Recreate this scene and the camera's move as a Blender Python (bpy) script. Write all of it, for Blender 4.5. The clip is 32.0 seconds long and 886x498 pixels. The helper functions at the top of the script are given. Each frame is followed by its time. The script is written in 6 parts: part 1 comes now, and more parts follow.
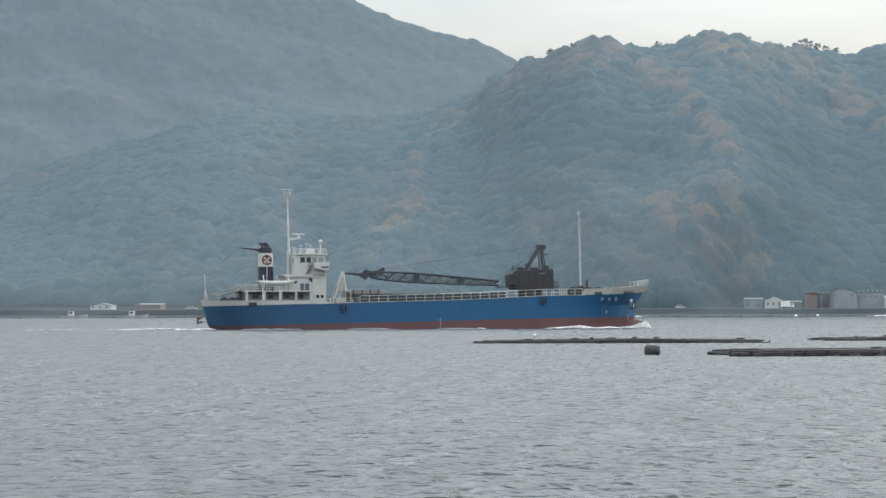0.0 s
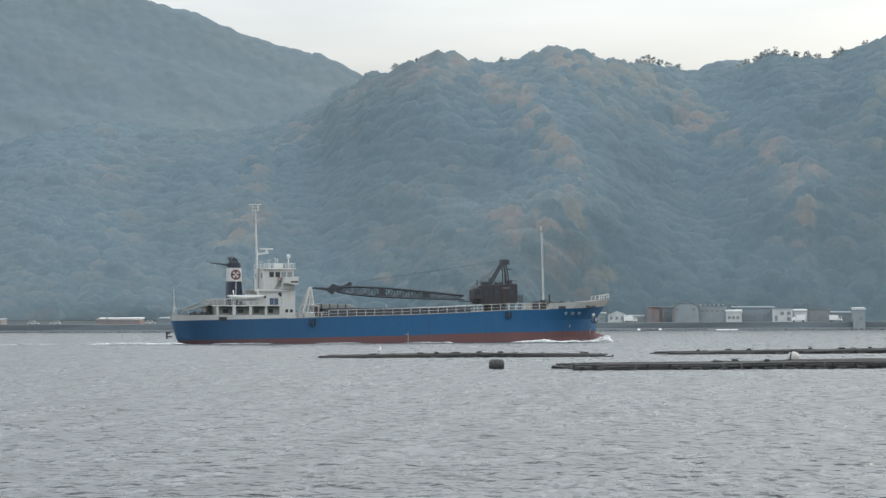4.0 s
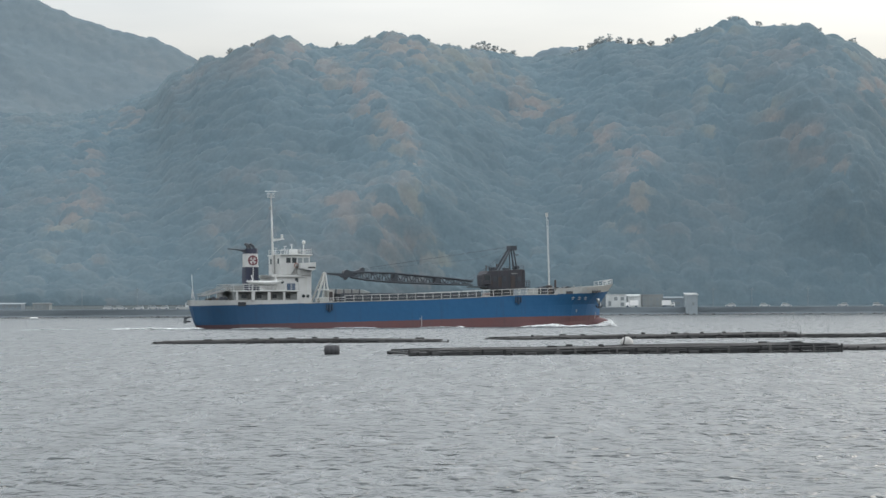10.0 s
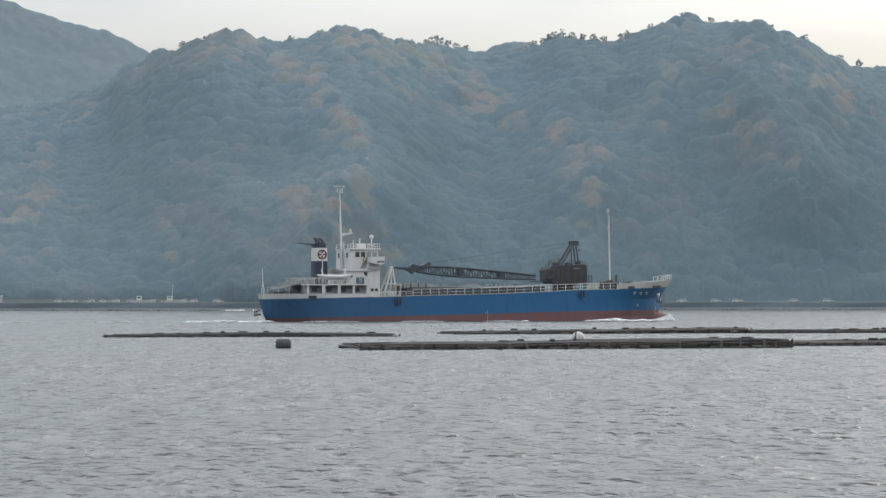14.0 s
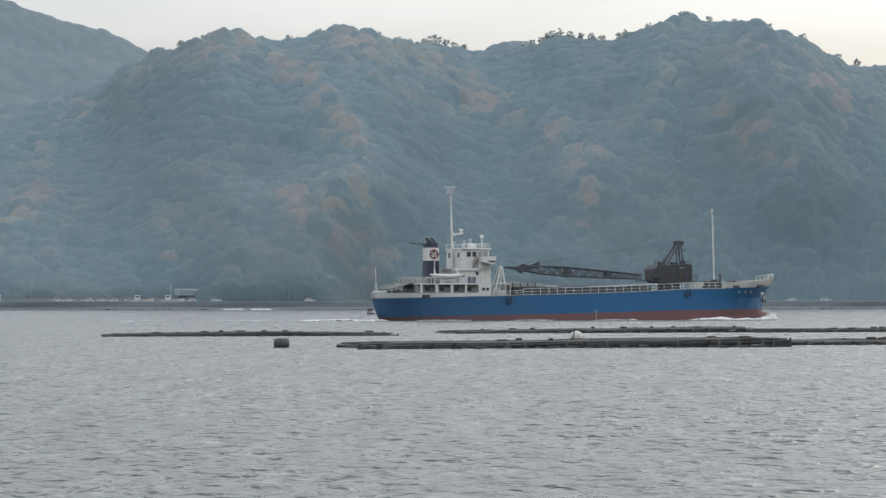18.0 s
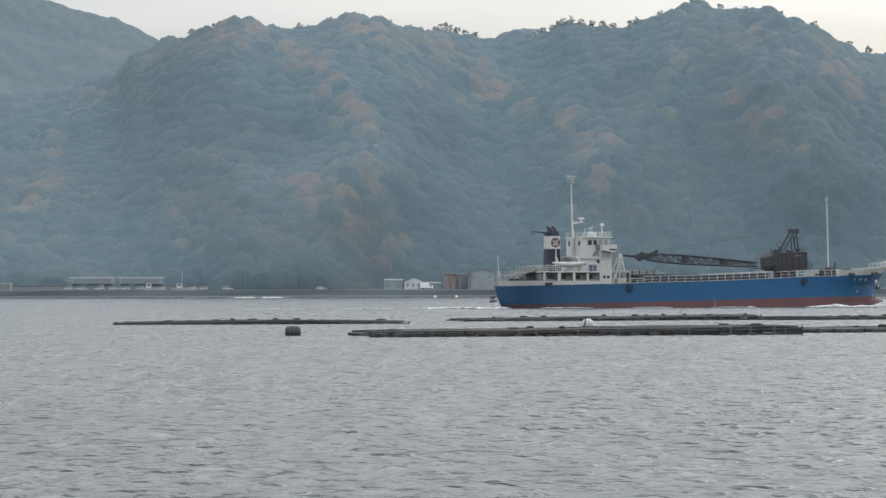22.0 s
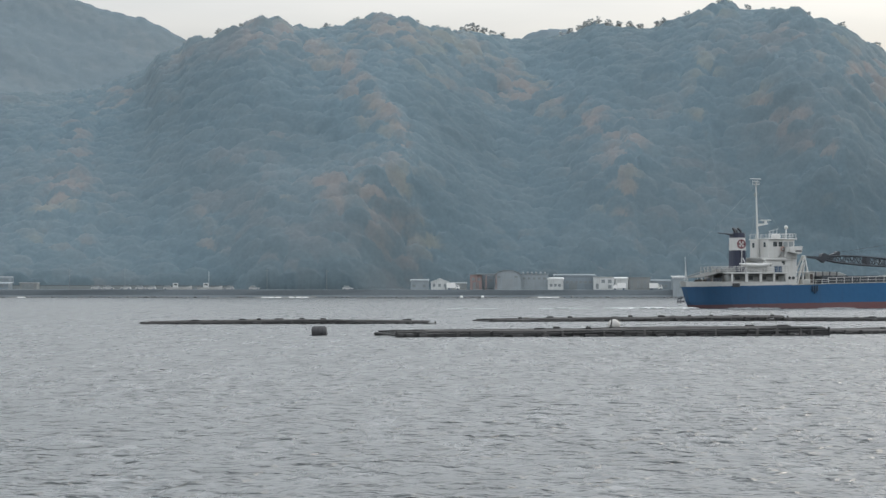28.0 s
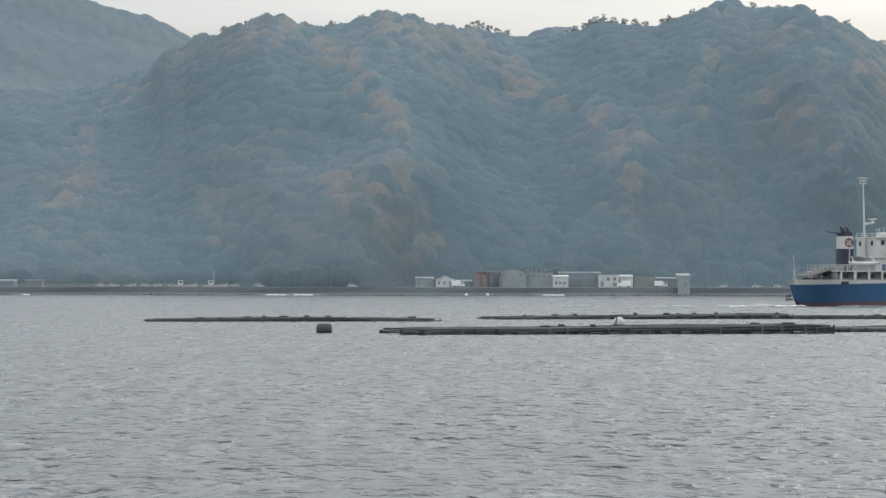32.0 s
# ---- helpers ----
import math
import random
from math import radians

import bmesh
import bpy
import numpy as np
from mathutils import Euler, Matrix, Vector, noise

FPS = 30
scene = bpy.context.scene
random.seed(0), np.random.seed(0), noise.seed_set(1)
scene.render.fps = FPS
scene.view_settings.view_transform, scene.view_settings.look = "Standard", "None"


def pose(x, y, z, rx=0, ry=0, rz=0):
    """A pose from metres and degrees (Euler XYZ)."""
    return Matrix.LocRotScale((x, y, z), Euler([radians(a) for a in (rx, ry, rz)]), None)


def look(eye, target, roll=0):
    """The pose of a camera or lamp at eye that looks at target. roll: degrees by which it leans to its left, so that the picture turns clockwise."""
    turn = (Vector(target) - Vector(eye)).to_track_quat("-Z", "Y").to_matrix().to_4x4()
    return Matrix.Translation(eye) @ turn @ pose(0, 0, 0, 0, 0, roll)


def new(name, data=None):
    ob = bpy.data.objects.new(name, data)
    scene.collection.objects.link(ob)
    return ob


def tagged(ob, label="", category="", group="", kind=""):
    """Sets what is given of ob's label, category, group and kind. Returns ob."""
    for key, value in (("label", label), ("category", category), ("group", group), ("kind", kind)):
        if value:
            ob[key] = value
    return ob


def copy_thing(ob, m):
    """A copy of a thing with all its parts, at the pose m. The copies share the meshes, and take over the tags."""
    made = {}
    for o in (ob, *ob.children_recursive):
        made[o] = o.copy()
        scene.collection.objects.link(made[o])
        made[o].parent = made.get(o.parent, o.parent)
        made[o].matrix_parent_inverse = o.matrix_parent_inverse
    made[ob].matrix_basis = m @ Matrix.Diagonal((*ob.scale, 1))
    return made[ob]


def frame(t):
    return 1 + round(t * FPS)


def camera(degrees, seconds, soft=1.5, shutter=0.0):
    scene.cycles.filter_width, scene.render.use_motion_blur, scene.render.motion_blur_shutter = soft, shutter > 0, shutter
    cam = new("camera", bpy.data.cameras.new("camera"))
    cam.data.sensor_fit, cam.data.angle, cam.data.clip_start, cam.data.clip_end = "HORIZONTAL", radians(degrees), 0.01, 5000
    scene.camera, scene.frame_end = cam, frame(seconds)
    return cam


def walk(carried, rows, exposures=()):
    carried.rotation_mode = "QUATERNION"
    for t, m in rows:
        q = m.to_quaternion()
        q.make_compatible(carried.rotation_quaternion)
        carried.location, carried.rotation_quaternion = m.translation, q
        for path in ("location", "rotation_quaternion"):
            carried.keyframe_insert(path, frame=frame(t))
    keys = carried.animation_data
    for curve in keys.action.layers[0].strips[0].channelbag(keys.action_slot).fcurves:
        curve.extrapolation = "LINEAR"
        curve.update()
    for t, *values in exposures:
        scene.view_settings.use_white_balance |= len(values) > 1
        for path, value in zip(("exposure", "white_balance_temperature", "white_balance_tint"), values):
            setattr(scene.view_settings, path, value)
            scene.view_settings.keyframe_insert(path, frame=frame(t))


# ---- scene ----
cam = camera(20.68, 32.0, soft=1.5)
EYE = 2.9
# seconds, tilt, lean, turn of the hand-held camera on the quay
TURNS = [
    (0, 91.438, 0.135, 8.689),
    (0.5, 91.434, 0.192, 8.298),
    (1, 91.485, 0.145, 7.905),
    (1.5, 91.528, 0.127, 7.420),
    (2, 91.577, 0.253, 6.896),
    (2.5, 91.684, 0.257, 6.388),
    (3, 91.766, 0.221, 5.900),
    (3.5, 91.791, 0.219, 5.457),
    (5.5, 91.577, 0.217, 3.782),
    (6, 91.525, 0.238, 3.401),
    (6.5, 91.513, 0.174, 3.107),
    (7, 91.493, 0.189, 2.773),
    (7.5, 91.479, 0.208, 2.430),
    (8, 91.492, 0.191, 2.173),
    (8.5, 91.456, 0.303, 1.900),
    (9, 91.453, 0.307, 1.708),
    (9.5, 91.449, 0.351, 1.433),
    (10, 91.414, 0.275, 1.150),
    (10.5, 91.371, 0.219, 0.867),
    (11, 91.301, 0.169, 0.677),
    (11.5, 91.318, 0.232, 0.421),
    (12, 91.346, 0.246, 0.239),
    (12.5, 91.360, 0.219, 0.114),
    (13, 91.398, 0.183, 0.008),
    (13.5, 91.362, 0.155, -0.011),
    (14, 91.278, 0.051, 0.012),
    (14.5, 91.182, 0.053, 0.031),
    (16.5, 91.112, 0.065, 0.096),
    (17, 91.175, 0.081, 0.042),
    (17.5, 91.210, 0.084, 0.030),
    (18, 91.258, 0.058, -0.032),
    (18.5, 91.319, 0.000, -0.104),
    (19, 91.302, 0.005, -0.100),
    (19.5, 91.241, 0.040, -0.033),
    (20, 91.163, 0.082, -0.004),
    (20.5, 91.057, 0.114, 0.044),
    (21, 90.954, 0.144, 0.145),
    (21.5, 90.931, 0.075, 0.187),
    (22, 90.974, 0.124, 0.235),
    (22.5, 90.984, 0.094, 0.239),
    (23, 91.003, 0.060, 0.274),
    (23.5, 90.923, 0.058, 0.361),
    (24, 90.785, 0.011, 0.423),
    (24.5, 90.694, 0.052, 0.484),
    (25, 90.636, 0.005, 0.676),
    (25.5, 90.622, -0.055, 0.787),
    (27.5, 90.950, -0.025, 0.900),
    (28, 90.981, -0.029, 0.856),
    (28.5, 90.993, -0.037, 0.824),
    (29, 90.976, 0.005, 0.832),
    (29.5, 90.897, -0.022, 0.872),
    (30, 90.915, 0.078, 0.820),
    (30.5, 90.943, 0.051, 0.860),
    (31, 90.935, 0.015, 0.918),
    (31.5, 90.943, 0.004, 0.930),
    (32, 90.924, -0.082, 0.972),
]
walk(cam, [(t, pose(0, 0, EYE, a, b, c)) for t, a, b, c in TURNS], [(0.0, 0.35, 6500, 8.0), (9.0, 0.32, 6510, 8.7), (15.0, 0.26, 6530, 9.7), (32.0, 0.24, 6550, 10.0)])

# ---------------------------------------------------------------- light
SUN_AZ, SUN_EL = 46.0, 25.0      # degrees clockwise from straight ahead, and up
world = bpy.data.worlds.new("hazy_daylight")
scene.world = world
world.use_nodes = True
wn, wl = world.node_tree.nodes, world.node_tree.links
wn.clear()
sky = wn.new("ShaderNodeTexSky")
sky.sky_type = "NISHITA"
sky.sun_disc = False
sky.sun_elevation, sky.sun_rotation = radians(SUN_EL), radians(SUN_AZ)
sky.dust_density, sky.air_density = 4.0, 1.2
sky_dim = wn.new("ShaderNodeMix")
sky_dim.data_type, sky_dim.blend_type = "RGBA", "MULTIPLY"
sky_dim.inputs[0].default_value = 1.0
sky_dim.inputs[7].default_value = (0.1, 0.111, 0.136, 1)
wl.new(sky.outputs[0], sky_dim.inputs[6])
wc = wn.new("ShaderNodeTexCoord")
wm = wn.new("ShaderNodeMapping")
wm.inputs["Scale"].default_value = (1.6, 1.6, 9.0)
wl.new(wc.outputs["Generated"], wm.inputs["Vector"])
cl = wn.new("ShaderNodeTexNoise")
cl.inputs["Scale"].default_value, cl.inputs["Detail"].default_value = 3.2, 6.0
wl.new(wm.outputs[0], cl.inputs["Vector"])
cr = wn.new("ShaderNodeValToRGB")
cr.color_ramp.elements[0].position, cr.color_ramp.elements[1].position = 0.36, 0.66
cr.color_ramp.elements[0].color = (0.54, 0.523, 0.515, 1)
cr.color_ramp.elements[1].color = (0.67, 0.634, 0.608, 1)
wl.new(cl.outputs["Fac"], cr.inputs[0])
# an even overcast is brighter overhead than at the horizon
wsep = wn.new("ShaderNodeSeparateXYZ")
wl.new(wc.outputs["Generated"], wsep.inputs[0])
wmr = wn.new("ShaderNodeMapRange")
wmr.inputs["From Min"].default_value, wmr.inputs["From Max"].default_value = 0.07, 0.36
wmr.inputs["To Min"].default_value, wmr.inputs["To Max"].default_value = 0.0, 1.0
wl.new(wsep.outputs["Z"], wmr.inputs["Value"])
wup = wn.new("ShaderNodeMix")
wup.data_type = "RGBA"
wup.inputs[6].default_value = (0.78, 0.77, 0.77, 1)
wup.inputs[7].default_value = (3.85, 4.15, 4.3, 1)
wl.new(wmr.outputs[0], wup.inputs[0])
wmul = wn.new("ShaderNodeVectorMath")
wmul.operation = "MULTIPLY"
wl.new(cr.outputs[0], wmul.inputs[0])
wl.new(wup.outputs[2], wmul.inputs[1])
wmix = wn.new("ShaderNodeMix")
wmix.data_type = "RGBA"
wmix.inputs[0].default_value = 0.58
wl.new(sky_dim.outputs[2], wmix.inputs[6])
wl.new(wmul.outputs[0], wmix.inputs[7])
wbg = wn.new("ShaderNodeBackground")
wbg.inputs["Strength"].default_value = 1.0
wl.new(wmix.outputs[2], wbg.inputs["Color"])
wo = wn.new("ShaderNodeOutputWorld")
wl.new(wbg.outputs[0], wo.inputs[0])

sun_data = bpy.data.lights.new("sun", "SUN")
sun_data.energy, sun_data.angle, sun_data.color = 1.0, radians(28), (1.0, 0.93, 0.84)
sun = new("sun", sun_data)
TO_SUN = Vector((math.sin(radians(SUN_AZ)) * math.cos(radians(SUN_EL)), math.cos(radians(SUN_AZ)) * math.cos(radians(SUN_EL)), math.sin(radians(SUN_EL))))
sun.matrix_world = look(TO_SUN * 50, (0, 0, 0))


# ---------------------------------------------------------------- materials
def paint(name, base, second, size=1.0, rough=0.6, bump=0.0, metal=0.0, stretch=(1, 1, 1), streak=None, fine=8.0, island=0.0, aft_tone=None, lo=0.35, hi=0.7):
    """A surface of two colours mottled at two scales, with relief, and if wanted dirt that runs down it in streaks."""
    m = bpy.data.materials.new(name)
    m.use_nodes = True
    n, l = m.node_tree.nodes, m.node_tree.links
    b = n["Principled BSDF"]
    b.inputs["Roughness"].default_value, b.inputs["Metallic"].default_value = rough, metal
    tc = n.new("ShaderNodeTexCoord")
    mp = n.new("ShaderNodeMapping")
    mp.inputs["Scale"].default_value = stretch
    l.new(tc.outputs["Object"], mp.inputs["Vector"])
    big = n.new("ShaderNodeTexNoise")
    big.inputs["Scale"].default_value, big.inputs["Detail"].default_value = 1.0 / size, 4.0
    small = n.new("ShaderNodeTexNoise")
    small.inputs["Scale"].default_value, small.inputs["Detail"].default_value = fine / size, 3.0
    for tex in (big, small):
        l.new(mp.outputs[0], tex.inputs["Vector"])
    add = n.new("ShaderNodeMath")
    add.operation = "MULTIPLY_ADD"
    add.inputs[1].default_value = 0.35
    l.new(small.outputs["Fac"], add.inputs[0])
    scl = n.new("ShaderNodeMath")
    scl.operation = "MULTIPLY"
    scl.inputs[1].default_value = 0.68
    l.new(big.outputs["Fac"], scl.inputs[0])
    l.new(scl.outputs[0], add.inputs[2])
    rng = n.new("ShaderNodeMapRange")
    rng.inputs["From Min"].default_value, rng.inputs["From Max"].default_value = lo, hi
    l.new(add.outputs[0], rng.inputs["Value"])
    fac = rng.outputs[0]
    if island:
        geo = n.new("ShaderNodeNewGeometry")
        isl = n.new("ShaderNodeMath")
        isl.operation = "MULTIPLY_ADD"
        isl.use_clamp = True
        isl.inputs[1].default_value = island
        off = n.new("ShaderNodeMath")
        off.operation = "ADD"
        off.inputs[1].default_value = -island / 2
        l.new(fac, off.inputs[0])
        l.new(geo.outputs["Random Per Island"], isl.inputs[0])
        l.new(off.outputs[0], isl.inputs[2])
        fac = isl.outputs[0]
    mix = n.new("ShaderNodeMix")
    mix.data_type = "RGBA"
    mix.inputs[6].default_value, mix.inputs[7].default_value = (*base, 1), (*second, 1)
    l.new(fac, mix.inputs[0])
    colour = mix.outputs[2]
    if streak:
        sm = n.new("ShaderNodeMapping")
        sm.inputs["Scale"].default_value = (1.1, 1.1, 0.12)
        l.new(tc.outputs["Object"], sm.inputs["Vector"])
        st = n.new("ShaderNodeTexNoise")
        st.inputs["Scale"].default_value, st.inputs["Detail"].default_value = 1.3, 5.0
        l.new(sm.outputs[0], st.inputs["Vector"])
        sr = n.new("ShaderNodeMapRange")
        sr.inputs["From Min"].default_value, sr.inputs["From Max"].default_value = 0.55, 0.78
        sr.inputs["To Max"].default_value = 0.6
        l.new(st.outputs["Fac"], sr.inputs["Value"])
        m2 = n.new("ShaderNodeMix")
        m2.data_type = "RGBA"
        m2.inputs[7].default_value = (*streak, 1)
        l.new(colour, m2.inputs[6])
        l.new(sr.outputs[0], m2.inputs[0])
        colour = m2.outputs[2]
    if aft_tone:
        # a greyer, darker tone, strongest at the stern and fading out forward
        sx = n.new("ShaderNodeSeparateXYZ")
        l.new(tc.outputs["Object"], sx.inputs[0])
        sf = n.new("ShaderNodeMapRange")
        sf.inputs["From Min"].default_value, sf.inputs["From Max"].default_value = -26.0, -2.0
        sf.inputs["To Min"].default_value, sf.inputs["To Max"].default_value = 0.45, 0.0
        l.new(sx.outputs["X"], sf.inputs["Value"])
        sm2 = n.new("ShaderNodeMath")
        sm2.operation = "MULTIPLY"
        sv = n.new("ShaderNodeMapRange")
        sv.inputs["From Min"].default_value, sv.inputs["From Max"].default_value = 0.3, 0.6
        sv.inputs["To Min"].default_value = 0.85
        l.new(big.outputs["Fac"], sv.inputs["Value"])
        l.new(sf.outputs[0], sm2.inputs[0])
        l.new(sv.outputs[0], sm2.inputs[1])
        m3 = n.new("ShaderNodeMix")
        m3.data_type = "RGBA"
        m3.inputs[7].default_value = (*aft_tone, 1)
        l.new(colour, m3.inputs[6])
        l.new(sm2.outputs[0], m3.inputs[0])
        colour = m3.outputs[2]
    l.new(colour, b.inputs["Base Color"])
    if bump:
        bp = n.new("ShaderNodeBump")
        bp.inputs["Strength"].default_value, bp.inputs["Distance"].default_value = bump, 0.05 * size
        l.new(small.outputs["Fac"], bp.inputs["Height"])
        l.new(bp.outputs[0], b.inputs["Normal"])
    return m




def thin_leaves():
    """Leaves against the sky, that let part of the light through, paled in colour to imitate haze."""
    m = bpy.data.materials.new("hazed_thin_leaves")
    m.use_nodes = True
    n, l = m.node_tree.nodes, m.node_tree.links
    n.remove(n["Principled BSDF"])
    tc = n.new("ShaderNodeTexCoord")
    tx = n.new("ShaderNodeTexNoise")
    tx.inputs["Scale"].default_value = 0.8
    l.new(tc.outputs["Object"], tx.inputs["Vector"])
    mx = n.new("ShaderNodeMix")
    mx.data_type = "RGBA"
    mx.inputs[6].default_value, mx.inputs[7].default_value = (0.42, 0.46, 0.48, 1), (0.5, 0.51, 0.5, 1)
    l.new(tx.outputs["Fac"], mx.inputs[0])
    d, t, s = n.new("ShaderNodeBsdfDiffuse"), n.new("ShaderNodeBsdfTranslucent"), n.new("ShaderNodeMixShader")
    s.inputs[0].default_value = 0.5
    for q in (d, t):
        l.new(mx.outputs[2], q.inputs["Color"])
    l.new(d.outputs[0], s.inputs[1])
    l.new(t.outputs[0], s.inputs[2])
    l.new(s.outputs[0], n["Material Output"].inputs["Surface"])
    return m


THIN_LEAVES = thin_leaves()
HULL_BLUE = paint("hull_blue_paint", (0.006, 0.074, 0.176), (0.009, 0.085, 0.195), 6, 0.7, 0.1, streak=(0.017, 0.055, 0.122), aft_tone=(0.026, 0.045, 0.075))
HULL_RED = paint("boot_topping_red", (0.125, 0.052, 0.052), (0.1, 0.054, 0.058), 3, 0.7, 0.1, streak=(0.07, 0.04, 0.045), aft_tone=(0.04, 0.035, 0.045))
WHITE = paint("ship_white_paint", (0.47, 0.475, 0.47), (0.41, 0.415, 0.4), 3, 0.5, 0.05, streak=(0.34, 0.31, 0.27))
OFFWHITE = paint("bulwark_grey_white", (0.33, 0.34, 0.33), (0.28, 0.285, 0.27), 3, 0.6, 0.05, streak=(0.36, 0.28, 0.2))
# crane darks lifted and blued, with the haze over the ship in them
BLACKISH = paint("hazed_black_paint", (0.024, 0.031, 0.042), (0.034, 0.04, 0.049), 2, 0.6, 0.2)
CRANE_BROWN = paint("hazed_house_brown", (0.026, 0.028, 0.036), (0.036, 0.034, 0.041), 2, 0.7, 0.2, streak=(0.05, 0.038, 0.038))
FUNNEL_NAVY = paint("funnel_navy", (0.008, 0.013, 0.032), (0.013, 0.018, 0.042), 2, 0.5)
MARK_RED = paint("mark_red", (0.13, 0.022, 0.035), (0.1, 0.02, 0.03), 1, 0.5)
DECK_GREEN = paint("deck_paint", (0.1, 0.13, 0.11), (0.14, 0.1, 0.08), 2, 0.8, 0.2)
STEEL_GREY = paint("grey_steel", (0.22, 0.24, 0.24), (0.16, 0.16, 0.155), 1.5, 0.6, 0.1, streak=(0.15, 0.1, 0.07))
RUST = paint("rusty_steel", (0.052, 0.041, 0.039), (0.038, 0.033, 0.034), 1, 0.85, 0.3)
CARGO = paint("wet_gravel", (0.1, 0.095, 0.09), (0.15, 0.14, 0.125), 0.6, 0.95, 0.6)
BLUE_SHEET = paint("blue_tarpaulin", (0.03, 0.06, 0.11), (0.04, 0.075, 0.13), 0.8, 0.7, 0.2)
DARK_GAP = paint("dark_interior", (0.035, 0.04, 0.045), (0.055, 0.055, 0.06), 1, 0.8)
# dark of the hull smudges, also on car and truck wheels
TYRE_SMUDGE = paint("tyre_smudge_dark", (0.022, 0.045, 0.08), (0.03, 0.055, 0.09), 0.4, 0.9, 0.2)
ORANGE = paint("lifebuoy_orange", (0.26, 0.1, 0.065), (0.2, 0.09, 0.065), 0.5, 0.6)
FOAM_THIN = paint("thin_foam", (0.5, 0.53, 0.54), (0.36, 0.4, 0.41), 1.5, 0.7, 0.2)
FOAM = paint("sea_foam", (0.9, 0.91, 0.91), (0.78, 0.8, 0.81), 0.8, 0.9, 0.2)
LOG = paint("wet_weathered_logs", (0.016, 0.017, 0.018), (0.036, 0.036, 0.036), 1.2, 0.8, 0.5, stretch=(0.25, 2.5, 2.5), island=0.5)
BAMBOO = paint("grey_bamboo", (0.092, 0.088, 0.087), (0.048, 0.047, 0.046), 0.8, 0.7, 0.3, stretch=(0.3, 3, 3), island=0.4)
FLOAT_BLACK = paint("black_float_plastic", (0.01, 0.0105, 0.012), (0.018, 0.018, 0.018), 0.3, 0.9, 0.2)
FLOAT_WHITE = paint("white_float_plastic", (0.38, 0.375, 0.36), (0.29, 0.285, 0.27), 0.4, 0.6, 0.1)
BARREL_GREY = paint("scuffed_dark_plastic", (0.036, 0.037, 0.04), (0.06, 0.06, 0.064), 0.3, 0.9, 0.2)
ROPE = paint("mooring_rope", (0.13, 0.12, 0.1), (0.07, 0.07, 0.06), 0.1, 0.9, 0.3)
FEATHER = paint("white_feathers", (0.8, 0.8, 0.78), (0.7, 0.7, 0.68), 0.1, 0.8, 0.2)
BEAK = paint("yellow_beak", (0.5, 0.35, 0.08), (0.4, 0.28, 0.06), 0.1, 0.5)
BIRD_LEG = paint("black_legs", (0.03, 0.03, 0.03), (0.05, 0.045, 0.04), 0.1, 0.6)
# haze over the far shore is mixed into these seawall, ground and wall colours
SEAWALL = paint("hazed_stained_concrete", (0.105, 0.126, 0.14), (0.092, 0.109, 0.122), 9, 0.9, 0.1, streak=(0.082, 0.097, 0.107))
ROCK = paint("hazed_tidal_rock", (0.11, 0.12, 0.128), (0.14, 0.148, 0.15), 2, 0.9, 0.2, island=0.5)
LAND = paint("hazed_shore_scrub", (0.07, 0.087, 0.092), (0.082, 0.093, 0.094), 14, 0.95, 0.3)
ROOF_GREY = paint("grey_sheet_roof", (0.25, 0.28, 0.295), (0.21, 0.235, 0.25), 3, 0.9, 0.1)
ROOF_LIGHT = paint("pale_sheet_roof", (0.55, 0.57, 0.57), (0.44, 0.46, 0.46), 3, 0.9, 0.1)
ROOF_DULL = paint("dull_pale_roof", (0.22, 0.24, 0.25), (0.19, 0.205, 0.215), 3, 0.9, 0.1)
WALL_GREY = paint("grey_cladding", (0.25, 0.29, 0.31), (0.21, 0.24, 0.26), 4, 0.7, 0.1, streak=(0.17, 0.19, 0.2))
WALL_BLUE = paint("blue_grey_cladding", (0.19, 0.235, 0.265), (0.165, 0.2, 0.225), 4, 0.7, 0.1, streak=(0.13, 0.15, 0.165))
WALL_WHITE = paint("white_render", (0.5, 0.52, 0.52), (0.4, 0.42, 0.42), 3, 0.8, 0.1, streak=(0.26, 0.26, 0.25))
WALL_PEACH = paint("peach_render", (0.27, 0.25, 0.235), (0.23, 0.215, 0.2), 3, 0.8, 0.1, streak=(0.19, 0.175, 0.16))
WALL_RED = paint("reddish_sheet_wall", (0.26, 0.19, 0.18), (0.21, 0.165, 0.16), 3, 0.8, 0.1, streak=(0.13, 0.11, 0.105))
WALL_TAN = paint("tan_wall", (0.21, 0.225, 0.225), (0.17, 0.185, 0.19), 3, 0.8, 0.1)
PANE = paint("dark_window_glass", (0.03, 0.04, 0.045), (0.045, 0.055, 0.06), 1, 0.08)
# pole grey toned into the hazy shore
POLE_GREY = paint("hazed_pole", (0.12, 0.135, 0.145), (0.1, 0.115, 0.125), 1, 0.8)
# white paint dulled in colour to imitate haze over the far shore
CAR_HAZED = paint("hazed_white_car_paint", (0.4, 0.41, 0.41), (0.35, 0.355, 0.355), 2, 0.4)
# glass paled in colour, for haze ashore and daylight through the wheelhouse
PALED_PANE = paint("paled_window_glass", (0.16, 0.185, 0.197), (0.175, 0.2, 0.21), 1, 0.6)
CAR_WHITE = paint("white_car_paint", (0.75, 0.75, 0.74), (0.68, 0.68, 0.67), 2, 0.25)
NET_BROWN = paint("brown_netting", (0.12, 0.1, 0.085), (0.085, 0.074, 0.066), 0.7, 0.95, 0.5)
CANVAS = paint("faded_canvas", (0.085, 0.09, 0.088), (0.065, 0.066, 0.065), 1, 0.9, 0.2)
